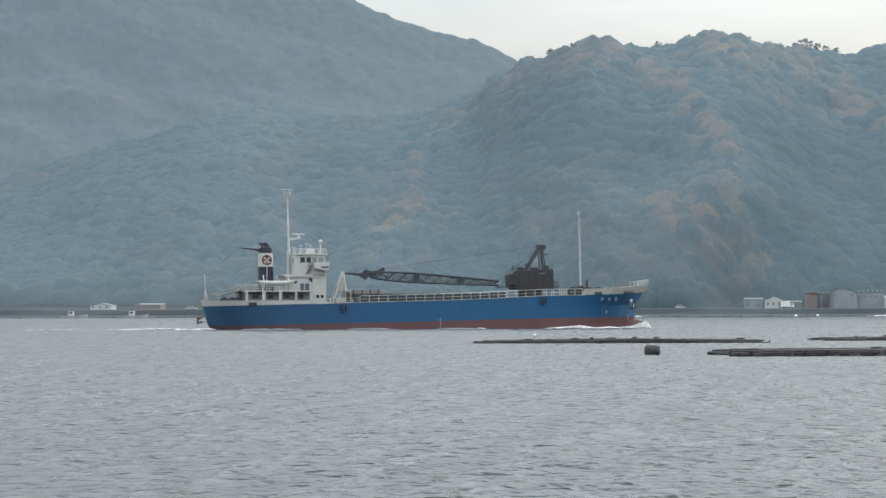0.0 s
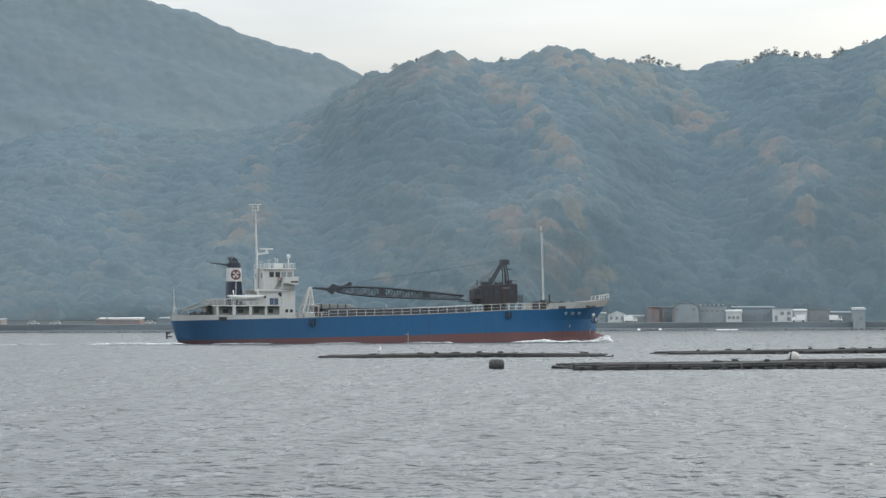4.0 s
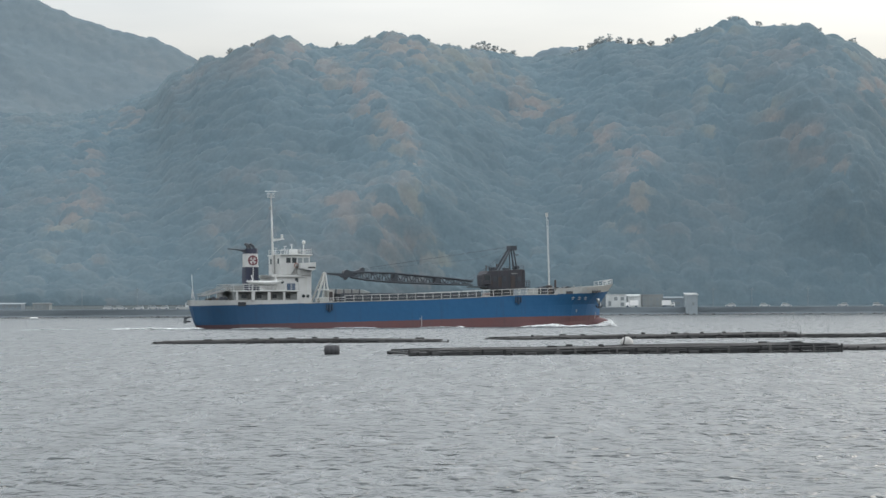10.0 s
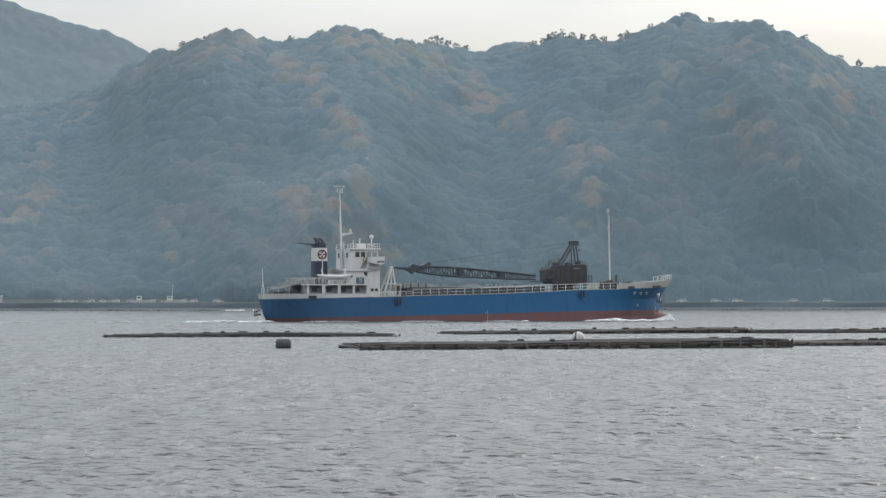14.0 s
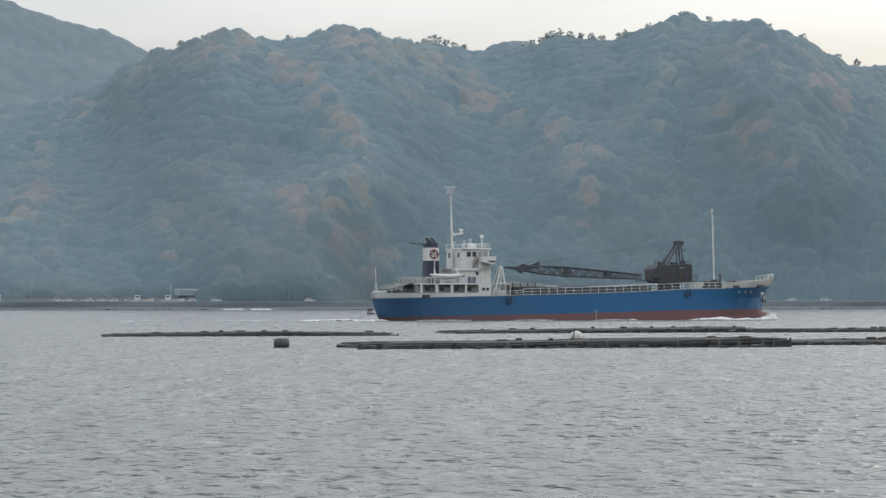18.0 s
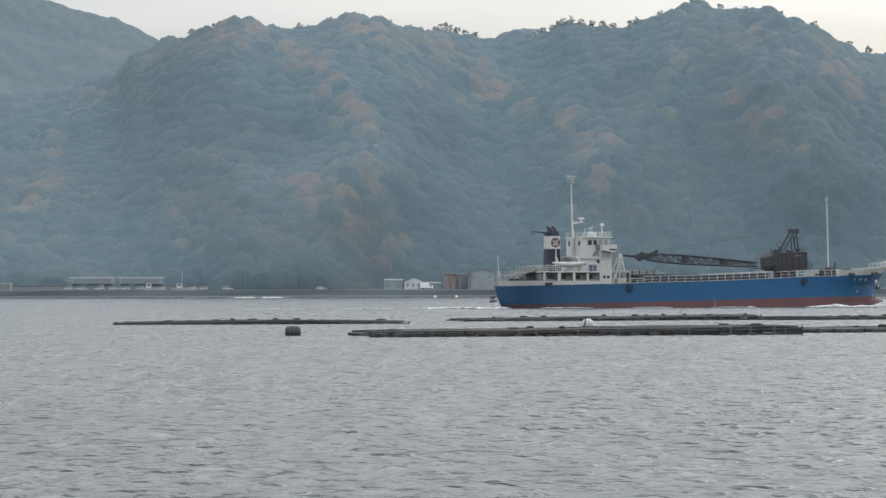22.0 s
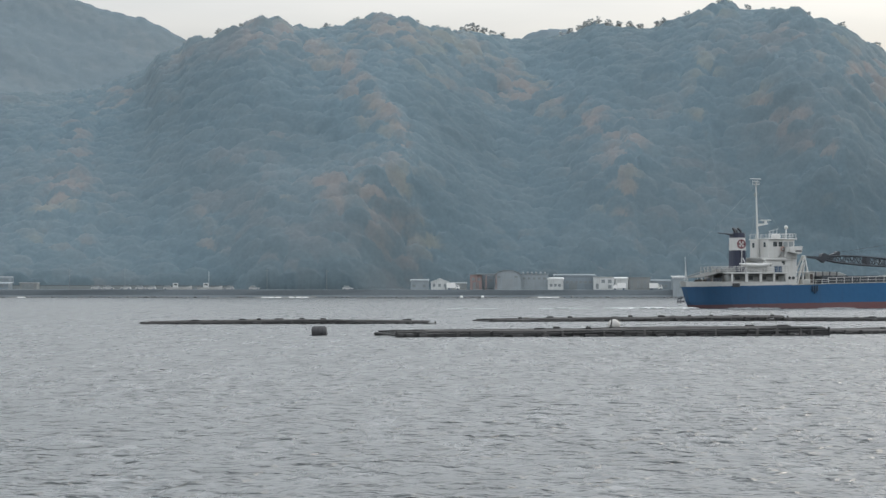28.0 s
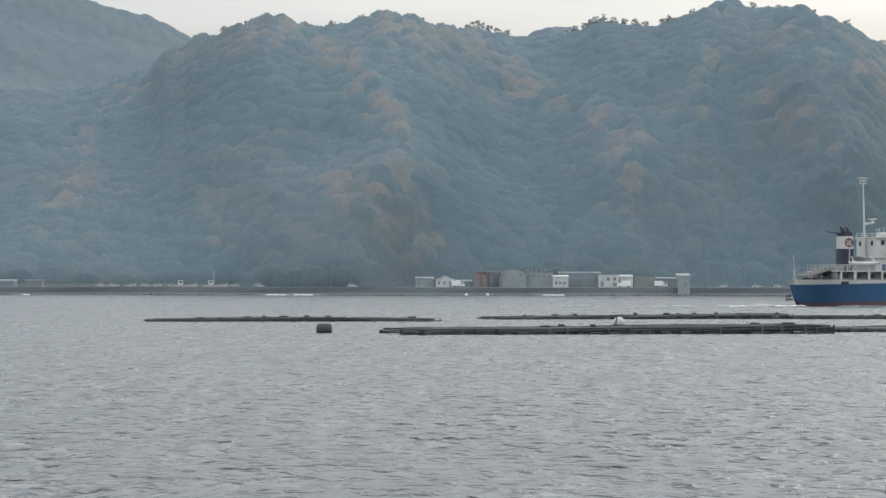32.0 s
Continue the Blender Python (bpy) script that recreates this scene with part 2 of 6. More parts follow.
BARK = paint("bark", (0.07, 0.06, 0.05), (0.045, 0.04, 0.035), 0.5, 0.95, 0.4)


def forest(name, cool, warm, rust_red, turned_lit=None):
    """Mixed woodland in late autumn: evergreen and turning crowns, tinted crown by crown and in stands, with haze mixed
    into the colours.
    """
    m = bpy.data.materials.new(name)
    m.use_nodes = True
    n, l = m.node_tree.nodes, m.node_tree.links
    b = n["Principled BSDF"]
    b.inputs["Roughness"].default_value = 0.95
    b.inputs["Specular IOR Level"].default_value = 0.1
    # scatter wide enough to flatten crown shading the way haze does
    b.subsurface_method = "BURLEY"
    b.inputs["Subsurface Weight"].default_value = 0.95
    b.inputs["Subsurface Radius"].default_value = (1.0, 1.0, 1.0)
    b.inputs["Subsurface Scale"].default_value = 46.0
    tc = n.new("ShaderNodeTexCoord")
    own = n.new("ShaderNodeAttribute")
    own.attribute_name = "crown"
    stand = n.new("ShaderNodeTexNoise")
    stand.inputs["Scale"].default_value, stand.inputs["Detail"].default_value = 0.011, 5.0
    leaf = n.new("ShaderNodeTexNoise")
    leaf.inputs["Scale"].default_value, leaf.inputs["Detail"].default_value = 0.6, 3.0
    up = n.new("ShaderNodeMapping")      # stands run up the slope
    up.inputs["Scale"].default_value = (1.0, 0.6, 1.0)
    l.new(tc.outputs["Object"], up.inputs["Vector"])
    for tex in (stand, leaf):
        l.new(up.outputs[0], tex.inputs["Vector"])
    s = n.new("ShaderNodeMath")
    s.operation = "MULTIPLY_ADD"
    s.inputs[1].default_value = 0.2
    l.new(own.outputs["Fac"], s.inputs[0])
    l.new(stand.outputs["Fac"], s.inputs[2])
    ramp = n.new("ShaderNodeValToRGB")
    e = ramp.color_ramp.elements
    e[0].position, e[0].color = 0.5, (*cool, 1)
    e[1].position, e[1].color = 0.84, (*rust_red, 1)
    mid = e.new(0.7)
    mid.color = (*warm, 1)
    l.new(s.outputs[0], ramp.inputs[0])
    dark = n.new("ShaderNodeMapRange")
    dark.inputs["From Min"].default_value, dark.inputs["From Max"].default_value = 0.3, 0.7
    dark.inputs["To Min"].default_value, dark.inputs["To Max"].default_value = 0.94, 1.06
    l.new(leaf.outputs["Fac"], dark.inputs["Value"])
    pick = n.new("ShaderNodeMapRange")
    pick.inputs["To Min"].default_value, pick.inputs["To Max"].default_value = 0.95, 1.05
    l.new(own.outputs["Fac"], pick.inputs["Value"])
    tint = n.new("ShaderNodeVectorMath")
    tint.operation = "SCALE"
    colour = ramp.outputs[0]
    if turned_lit:
        # turned broad-leaved stands and sunlit crests, both painted as paler clumps along the spurs
        at = n.new("ShaderNodeAttribute")
        at.attribute_name = "lit_broadleaf"
        cm = n.new("ShaderNodeTexNoise")
        cm.inputs["Scale"].default_value, cm.inputs["Detail"].default_value, cm.inputs["Roughness"].default_value = 0.045, 6.0, 0.72
        l.new(up.outputs[0], cm.inputs["Vector"])
        cs = n.new("ShaderNodeMath")
        cs.operation = "MULTIPLY_ADD"
        cs.inputs[1].default_value = 0.36
        l.new(at.outputs["Fac"], cs.inputs[0])
        l.new(cm.outputs["Fac"], cs.inputs[2])
        cq = n.new("ShaderNodeMapRange")
        cq.interpolation_type = "SMOOTHSTEP"
        cq.inputs["From Min"].default_value, cq.inputs["From Max"].default_value = 0.92, 1.38
        ca = n.new("ShaderNodeMath")
        ca.operation = "MULTIPLY_ADD"
        ca.inputs[1].default_value = 0.42
        l.new(own.outputs["Fac"], ca.inputs[0])
        l.new(cs.outputs[0], ca.inputs[2])
        l.new(ca.outputs[0], cq.inputs["Value"])
        hue = n.new("ShaderNodeTexNoise")
        hue.inputs["Scale"].default_value, hue.inputs["Detail"].default_value = 0.022, 3.0
        l.new(up.outputs[0], hue.inputs["Vector"])
        hr = n.new("ShaderNodeMapRange")
        hr.inputs["From Min"].default_value, hr.inputs["From Max"].default_value = 0.37, 0.55
        l.new(hue.outputs["Fac"], hr.inputs["Value"])
        hm = n.new("ShaderNodeMix")
        hm.data_type = "RGBA"
        hm.inputs[6].default_value, hm.inputs[7].default_value = (*turned_lit[0], 1), (*turned_lit[1], 1)
        l.new(hr.outputs[0], hm.inputs[0])
        tm = n.new("ShaderNodeMix")
        tm.data_type = "RGBA"
        l.new(cq.outputs[0], tm.inputs[0])
        l.new(colour, tm.inputs[6])
        l.new(hm.outputs[2], tm.inputs[7])
        colour = tm.outputs[2]
    l.new(colour, tint.inputs[0])
    l.new(pick.outputs[0], tint.inputs["Scale"])
    mul = n.new("ShaderNodeVectorMath")
    mul.operation = "SCALE"
    l.new(tint.outputs[0], mul.inputs[0])
    l.new(dark.outputs[0], mul.inputs["Scale"])
    l.new(mul.outputs[0], b.inputs["Base Color"])
    bp = n.new("ShaderNodeBump")
    bp.inputs["Strength"].default_value, bp.inputs["Distance"].default_value = 0.3, 0.5
    l.new(leaf.outputs["Fac"], bp.inputs["Height"])
    l.new(bp.outputs[0], b.inputs["Normal"])
    return m


# leaf colours paled and blued to imitate haze, the distant wood most
FOREST = forest("hazed_autumn_woodland", (0.069, 0.098, 0.115), (0.073, 0.098, 0.112), (0.081, 0.097, 0.107), ((0.1, 0.113, 0.111), (0.108, 0.108, 0.11)))
FAR_FOREST = forest("hazed_distant_woodland", (0.093, 0.123, 0.143), (0.095, 0.123, 0.141), (0.1, 0.123, 0.138))


def sea_material():
    m = bpy.data.materials.new("choppy_sea_water")
    m.use_nodes = True
    n, l = m.node_tree.nodes, m.node_tree.links
    b = n["Principled BSDF"]
    b.inputs["Base Color"].default_value = (0.041, 0.049, 0.051, 1)
    b.inputs["Roughness"].default_value = 0.26
    b.inputs["IOR"].default_value = 1.33
    tc = n.new("ShaderNodeTexCoord")
    # sheltered and smooth near the quay, ruffled farther out
    sp = n.new("ShaderNodeSeparateXYZ")
    l.new(tc.outputs["Object"], sp.inputs[0])
    rg = n.new("ShaderNodeMapRange")
    rg.inputs["From Min"].default_value, rg.inputs["From Max"].default_value = 40.0, 230.0
    rg.inputs["To Min"].default_value, rg.inputs["To Max"].default_value = 0.3, 0.31
    l.new(sp.outputs["Y"], rg.inputs["Value"])
    gm = n.new("ShaderNodeMapping")
    gm.inputs["Scale"].default_value = (0.8, 0.11, 1)
    l.new(tc.outputs["Object"], gm.inputs["Vector"])
    gust = n.new("ShaderNodeTexNoise")
    gust.inputs["Scale"].default_value, gust.inputs["Detail"].default_value = 1.0, 4.0
    l.new(gm.outputs[0], gust.inputs["Vector"])
    gr = n.new("ShaderNodeMapRange")
    gr.inputs["From Min"].default_value, gr.inputs["From Max"].default_value = 0.35, 0.65
    gr.inputs["To Min"].default_value, gr.inputs["To Max"].default_value = 0.8, 1.2
    l.new(gust.outputs["Fac"], gr.inputs["Value"])
    ruff = n.new("ShaderNodeMath")
    ruff.operation = "MULTIPLY"
    l.new(rg.outputs[0], ruff.inputs[0])
    l.new(gr.outputs[0], ruff.inputs[1])
    l.new(ruff.outputs[0], b.inputs["Roughness"])
    last = None
    for size, stretch, dist, low, high in ((0.5, (0.8, 0.9, 1), 0.12, 0.5, 0.72), (0.26, (0.8, 0.9, 1), 0.04, 0.45, 0.74), (0.9, (0.9, 0.7, 1), 0.16, 0.5, 0.74)):
        mp = n.new("ShaderNodeMapping")
        mp.inputs["Scale"].default_value = stretch
        mp.inputs["Rotation"].default_value = (0, 0, 0.12 * size)
        l.new(tc.outputs["Object"], mp.inputs["Vector"])
        tx = n.new("ShaderNodeTexNoise")
        tx.inputs["Scale"].default_value, tx.inputs["Detail"].default_value = 1.0 / size, 3.0
        l.new(mp.outputs[0], tx.inputs["Vector"])
        bp = n.new("ShaderNodeBump")
        bp.inputs["Strength"].default_value, bp.inputs["Distance"].default_value = 1.0, dist
        crest = n.new("ShaderNodeMapRange")
        crest.interpolation_type = "SMOOTHSTEP"
        crest.inputs["From Min"].default_value, crest.inputs["From Max"].default_value = low, high
        l.new(tx.outputs["Fac"], crest.inputs["Value"])
        l.new(crest.outputs[0], bp.inputs["Height"])
        if last:
            l.new(last.outputs[0], bp.inputs["Normal"])
        last = bp
    l.new(last.outputs[0], b.inputs["Normal"])
    return m


SEA = sea_material()


# ---------------------------------------------------------------- shape helpers
def box(bm, a, b):
    v = [bm.verts.new((x, y, z)) for x in (a[0], b[0]) for y in (a[1], b[1]) for z in (a[2], b[2])]
    for q in ((0, 1, 3, 2), (4, 6, 7, 5), (0, 4, 5, 1), (2, 3, 7, 6), (0, 2, 6, 4), (1, 5, 7, 3)):
        bm.faces.new([v[i] for i in q])
    return v


def tube(bm, p, q, r, n=8, r2=None, caps=True):
    p, q = Vector(p), Vector(q)
    r2 = r if r2 is None else r2
    d = (q - p).normalized()
    s = d.orthogonal().normalized()
    u = d.cross(s)
    rings = []
    for c, rad in ((p, r), (q, r2)):
        rings.append([bm.verts.new(c + rad * (math.cos(2 * math.pi * i / n) * s + math.sin(2 * math.pi * i / n) * u)) for i in range(n)])
    for i in range(n):
        bm.faces.new((rings[0][i], rings[0][(i + 1) % n], rings[1][(i + 1) % n], rings[1][i]))
    if caps:
        bm.faces.new(rings[0][::-1])
        bm.faces.new(rings[1])


def prism(bm, outline, y0, y1):
    """Outline of (x, z) carried from y0 to y1."""
    a = [bm.verts.new((x, y0, z)) for x, z in outline]
    b = [bm.verts.new((x, y1, z)) for x, z in outline]
    k = len(outline)
    for i in range(k):
        bm.faces.new((a[i], a[(i + 1) % k], b[(i + 1) % k], b[i]))
    bm.faces.new(a[::-1])
    bm.faces.new(b)


def pipe(bm, pts, r, n=7):
    """One unbroken round beam through a row of points that runs along x."""
    rings = [[bm.verts.new((p[0], p[1] + r * math.cos(2 * math.pi * i / n), p[2] + r * math.sin(2 * math.pi * i / n))) for i in range(n)] for p in pts]
    for a, b in zip(rings, rings[1:]):
        for i in range(n):
            bm.faces.new((a[i], a[(i + 1) % n], b[(i + 1) % n], b[i]))
    bm.faces.new(rings[0])
    bm.faces.new(rings[-1])


def ball(bm, c, r, squash=1.0, n=2):
    m = Matrix.Translation(c) @ Matrix.Diagonal((r, r, r * squash, 1))
    bmesh.ops.create_icosphere(bm, subdivisions=n, radius=1.0, matrix=m)


def soften(bm, w, seg=1):
    bmesh.ops.bevel(bm, geom=list(bm.edges), offset=w, segments=seg, affect="EDGES", clamp_overlap=True)


def part(name, bm, material, parent=None, label="", smooth=False):
    bmesh.ops.recalc_face_normals(bm, faces=bm.faces)
    me = bpy.data.meshes.new(name)
    bm.to_mesh(me)
    bm.free()
    me.materials.append(material)
    if smooth:
        me.polygons.foreach_set("use_smooth", [True] * len(me.polygons))
    ob = new(name, me)
    if parent:
        ob.parent = parent
    return tagged(ob, label) if label else ob


def quick(name, boxes, material, parent=None, label="", bevel=0.0):
    bm = bmesh.new()
    for a, b in boxes:
        box(bm, a, b)
    if bevel:
        soften(bm, bevel)
    return part(name, bm, material, parent, label)


def grid_mesh(name, X, Y, Z, material, smooth=True):
    r, c = X.shape
    co = np.stack([X, Y, Z], -1).reshape(-1, 3)
    i = np.arange(r * c).reshape(r, c)
    f = np.stack([i[:-1, :-1], i[:-1, 1:], i[1:, 1:], i[1:, :-1]], -1).reshape(-1, 4)
    return raw_mesh(name, co, f, material, smooth)


def raw_mesh(name, co, f, material, smooth=True):
    me = bpy.data.meshes.new(name)
    k = f.shape[1]
    me.vertices.add(len(co))
    me.vertices.foreach_set("co", np.ascontiguousarray(co, dtype=np.float32).ravel())
    me.loops.add(f.size)
    me.loops.foreach_set("vertex_index", np.ascontiguousarray(f, dtype=np.int32).ravel())
    me.polygons.add(len(f))
    me.polygons.foreach_set("loop_start", np.arange(0, f.size, k, dtype=np.int32))
    me.polygons.foreach_set("use_smooth", np.full(len(f), smooth))
    me.update(calc_edges=True)
    me.validate()
    me.materials.append(material)
    return new(name, me)


RNG = np.random.default_rng(7)


# ---------------------------------------------------------------- sea
def chop(X, Y, SX, SY):
    """Short-crested wind waves, rounded in the troughs and peaked at the crests; SX, SY: spacing of the grid."""
    h, power = np.zeros_like(X), 0.0
    for k in range(64):
        lam = 0.38 * (1.5 / 0.38) ** RNG.random()
        th = radians(-94 + RNG.normal() * 58)
        kx, ky = 2 * math.pi / lam * math.cos(th), 2 * math.pi / lam * math.sin(th)
        amp = lam ** 0.8
        keep = np.clip(2.0 - 3.4 * (abs(SX * kx) + abs(SY * ky)) / (2 * math.pi), 0, 1)
        h += amp * keep * np.sin(kx * X + ky * Y + RNG.random() * 6.28)
        power += 0.5 * amp * amp
    h /= math.sqrt(power)
    gusts = 0.8 + 0.2 * np.sin(0.21 * X + 0.6 * np.sin(0.1 * Y)) * np.sin(0.13 * Y + 0.05 * X)
    return 0.053 * gusts * (1 / (1 + np.exp(-2.3 * (h - 0.6))) - 0.3)


def build_sea():
    ys = [24.0]
    while ys[-1] < 4900:
        y = ys[-1]
        ys.append(y + (0.075 + 0.0022 * (y - 24) if y < 260 else 0.6 + 0.03 * (y - 260)))
    fan = np.concatenate([-np.geomspace(9, 0.5, 14), np.arange(-0.49, 0.36, 0.0017), np.geomspace(0.37, 9, 14)])
    ys = np.array([-3000.0, -800.0, -200.0, -50.0, -10.0, 3.0, 14.0] + ys)
    # the sheet fans out with the distance from the quay
    wide = np.where(ys < 14, np.maximum(14.0, 0.4 * abs(ys)), ys)
    X, Y = fan[None] * wide[:, None], np.broadcast_to(ys[:, None], (len(ys), len(fan)))
    SX, SY = np.broadcast_to(np.gradient(fan)[None] * wide[:, None], X.shape), np.broadcast_to(np.gradient(ys)[:, None], X.shape)
    ob = grid_mesh("water", X, Y, chop(X, Y, SX, SY) - 0.01, SEA)
    return tagged(ob, "grey choppy sea water with small wind ripples", "water", kind="structure")


sea = build_sea()


# ---------------------------------------------------------------- hills
def shore_y(x):
    return 985 + 0.2 * np.clip(x, -420, 320)


NEAR_AZ = [-24, -19.03, -17.73, -15.51, -14.71, -13.13, -11.66, -9.8, -9.0, -8.33, -7.86, -7.53, -7.06, -6.93, -6.12, -5.16, -4.46, -3.8, -2.41, -1.42, -0.5, -0.17, 0.8, 1.03, 1.96, 2.7, 4.09, 4.62, 5.69, 6.35, 7.27, 8.18, 8.71, 9.48, 10.36, 14, 20]
NEAR_EL = [2.4, 3.16, 3.62, 4.21, 4.53, 4.8, 4.71, 4.65, 4.75, 5.07, 5.17, 5.64, 5.67, 5.86, 6.07, 6.38, 6.21, 6.2, 6.51, 6.3, 6.09, 6.15, 6.0, 5.99, 6.08, 6.34, 6.23, 6.45, 6.73, 6.64, 6.56, 6.3, 6.1, 5.59, 5.57, 5.2, 4.0]
FAR_AZ = [-40, -26, -20, -15, -12.44, -10.79, -9.79, -8.86, -8.33, -7.53, -6.99, -5, -2, 0.6, 1.09, 1.56, 1.96, 2.7, 4, 10, 25]
FAR_EL = [5.0, 8.2, 9.3, 8.5, 7.75, 7.29, 6.87, 6.57, 6.47, 6.23, 5.91, 5.2, 5.2, 5.7, 6.0, 6.2, 6.17, 6.0, 5.6, 5.0, 4.0]
# crests of the spurs that run down towards the shore: bearing and height angle, from the ridge down
SPURS = [
    [(-2.41, 6.3), (-1.91, 5.93), (-0.04, 5.53), (0.89, 4.74), (2.09, 4.06), (3.52, 3.26), (3.6, 2.4)],
    [(-5.13, 6.2), (-4.18, 5.53), (-3.25, 5.14), (-2.45, 4.14), (-1.92, 3.41), (-1.7, 2.3)],
    [(-3.4, 2.3), (-2.5, 2.15), (-1.66, 1.55), (-1.2, 0.9)],
    [(5.69, 6.6), (5.6, 5.6), (5.15, 4.9), (5.3, 3.9)],
    [(7.6, 6.2), (8.7, 5.05), (9.6, 4.5), (10.2, 3.6)],
    [(7.4, 4.1), (8.42, 3.2), (8.6, 2.16)],
    [(-6.98, 5.7), (-7.35, 5.3), (-8.26, 4.6), (-9.05, 3.79), (-9.56, 2.74), (-9.2, 1.6)],
    [(-13.1, 4.6), (-12.6, 3.6), (-13.4, 2.6), (-12.6, 1.6)],
    [(-16.5, 3.7), (-16.0, 2.7), (-16.8, 1.7)],
]


# how much of each spur gets broad-leaved wood and painted crest sunlight
LEAFY_LIT = [1.1, 1.1, 1.3, 0.7, 0.85, 0.8, 0.75, 0.5, 0.45]
# stands of broad-leaved trees, painted paler as sunlit, between the spurs: bearing, height angle, reach, share
LIT_STANDS = [(-9.6, 2.1, 0.8, 1.3), (-10.2, 1.5, 0.6, 1.1), (-2.3, 1.9, 0.7, 1.35), (-1.5, 1.2, 0.5, 1.3), (-4.7, 1.9, 0.35, 1.1), (-6.3, 1.3, 0.5, 0.9), (2.4, 2.5, 0.5, 0.9), (6.5, 4.4, 0.5, 0.9), (8.7, 5.0, 0.6, 1.0), (5.3, 5.3, 0.35, 1.0)]


def ridge_range(az):
    return 1270 + 26 * np.sin(az * 0.55 + 0.6) + 18 * np.sin(az * 1.35) + 70 * np.clip((-7 - az) / 6, 0, 1)


WAVES = [(RNG.random(2) * 6.28, 2 * math.pi / lam * np.array([math.cos(a), math.sin(a)]), lam) for lam in (230, 190, 150, 120, 95, 80, 66, 55, 46, 38, 31) for a in RNG.random(2) * 6.28]


def roughness(X, Y):
    s = np.zeros_like(X)
    for ph, k, lam in WAVES:
        s += lam * 0.03 * np.sin(k[0] * X + k[1] * Y + ph[0])
    return s


def line_distance(az, el, line):
    """Degrees from a bearing and height angle to the crest of a spur, and whether it lies on the spur's steep sunward side."""
    d, sunward = np.full(az.shape, 9.0), np.zeros(az.shape, bool)
    for (a0, e0), (a1, e1) in zip(line, line[1:]):
        da, de = a1 - a0, e1 - e0
        q = np.clip(((az - a0) * da + (el - e0) * de) / (da * da + de * de), 0, 1)
        here = np.hypot(az - a0 - q * da, (el - e0 - q * de) * 0.8)
        sunward = np.where(here < d, da * (el - e0) - de * (az - a0) > 0, sunward)
        d = np.minimum(d, here)
    return d, sunward


def hill_height(X, Y):
    """Height of the forest floor: a steep slope, pushed out along the spurs and hollowed between them."""
    az = np.degrees(np.arctan2(X, Y))
    r = np.hypot(X, Y)
    r0 = shore_y(X) / np.cos(np.radians(az)) + 34
    rho = ridge_range(az)
    t = (r - r0) / (rho - r0)
    top = np.interp(az, NEAR_AZ, NEAR_EL) - 0.25
    # a wooded knoll comes down to the shore, and the railway runs through it in a tunnel
    knoll = 28 * np.exp(-((X + 70) / 30.0) ** 4)
    uneven = roughness(X, Y) * 0.42
    el = np.zeros_like(az)
    for _ in range(4):
        g = np.clip(el / top, 0, 1)
        push = uneven - 7.0
        for line in SPURS:
            d, sunward = line_distance(az, el, line)
            push = push + 23 * np.exp(-np.sqrt(d * d + 0.05) / np.where(sunward, 0.85, 1.7))
        push = push * np.clip(3.5 * g, 0, 1) * np.clip((0.98 - g) / 0.25, 0, 1) + knoll * np.clip((0.55 - g) / 0.4, 0, 1)
        g = np.clip(t + push / (rho - r0), 0, 1)
        el = 0.5 * el + 0.5 * (0.05 + (top - 0.05) * (1 - (1 - g) ** 1.6))
    el = 0.05 + (top - 0.05) * (1 - (1 - g) ** 1.6)
    z = EYE + r * np.tan(np.radians(el))
    z = np.where(t > 1, z - (t - 1) * 200, z)
    low = np.clip((r - r0 + knoll + 22) / 22, 0, 1)
    return np.where(t + knoll / (rho - r0) < 0, 3.2 + (z - 3.2) * low, z)


JIT = RNG.uniform(0.08, 0.92, (260, 260, 2))
TALL = RNG.uniform(0.6, 1.15, (260, 260)) + 0.45 * (RNG.random((260, 260)) > 0.9)
HUE = RNG.random((260, 260))


def domes(X, Y, cell, reach):
    """Rounded tops of a jittered plantation: their height, and a number of its own for each."""
    i0, j0 = np.floor(X / cell).astype(int), np.floor(Y / cell).astype(int)
    best, own = np.zeros_like(X), np.zeros_like(X)
    for di in (-1, 0, 1):
        for dj in (-1, 0, 1):
            i, j = (i0 + di) % 260, (j0 + dj) % 260
            px, py = (i0 + di + JIT[i, j, 0]) * cell, (j0 + dj + JIT[i, j, 1]) * cell
            d2 = ((X - px) ** 2 + (Y - py) ** 2) / (reach * cell * (0.75 + 0.3 * TALL[i, j])) ** 2
            h = TALL[i, j] * np.sqrt(np.clip(1 - d2, 0, 1))
            own = np.where(h > best, HUE[i, j], own)
            best = np.maximum(best, h)
    return best, own


def canopy(X, Y, Z):
    """Height of the tree crowns over the forest floor, lobed at two sizes, and each crown's number."""
    up = Y + 0.85 * Z      # as dense on steep ground as on level ground
    big, own = domes(X, up, 8.0, 0.74)
    lobe, _ = domes(X + 0.3 * up, up, 2.7, 0.75)
    return 4.1 * big + RNG.normal(size=X.shape) * 0.28 + 0.9 * lobe * np.clip(2 * big, 0, 1), own


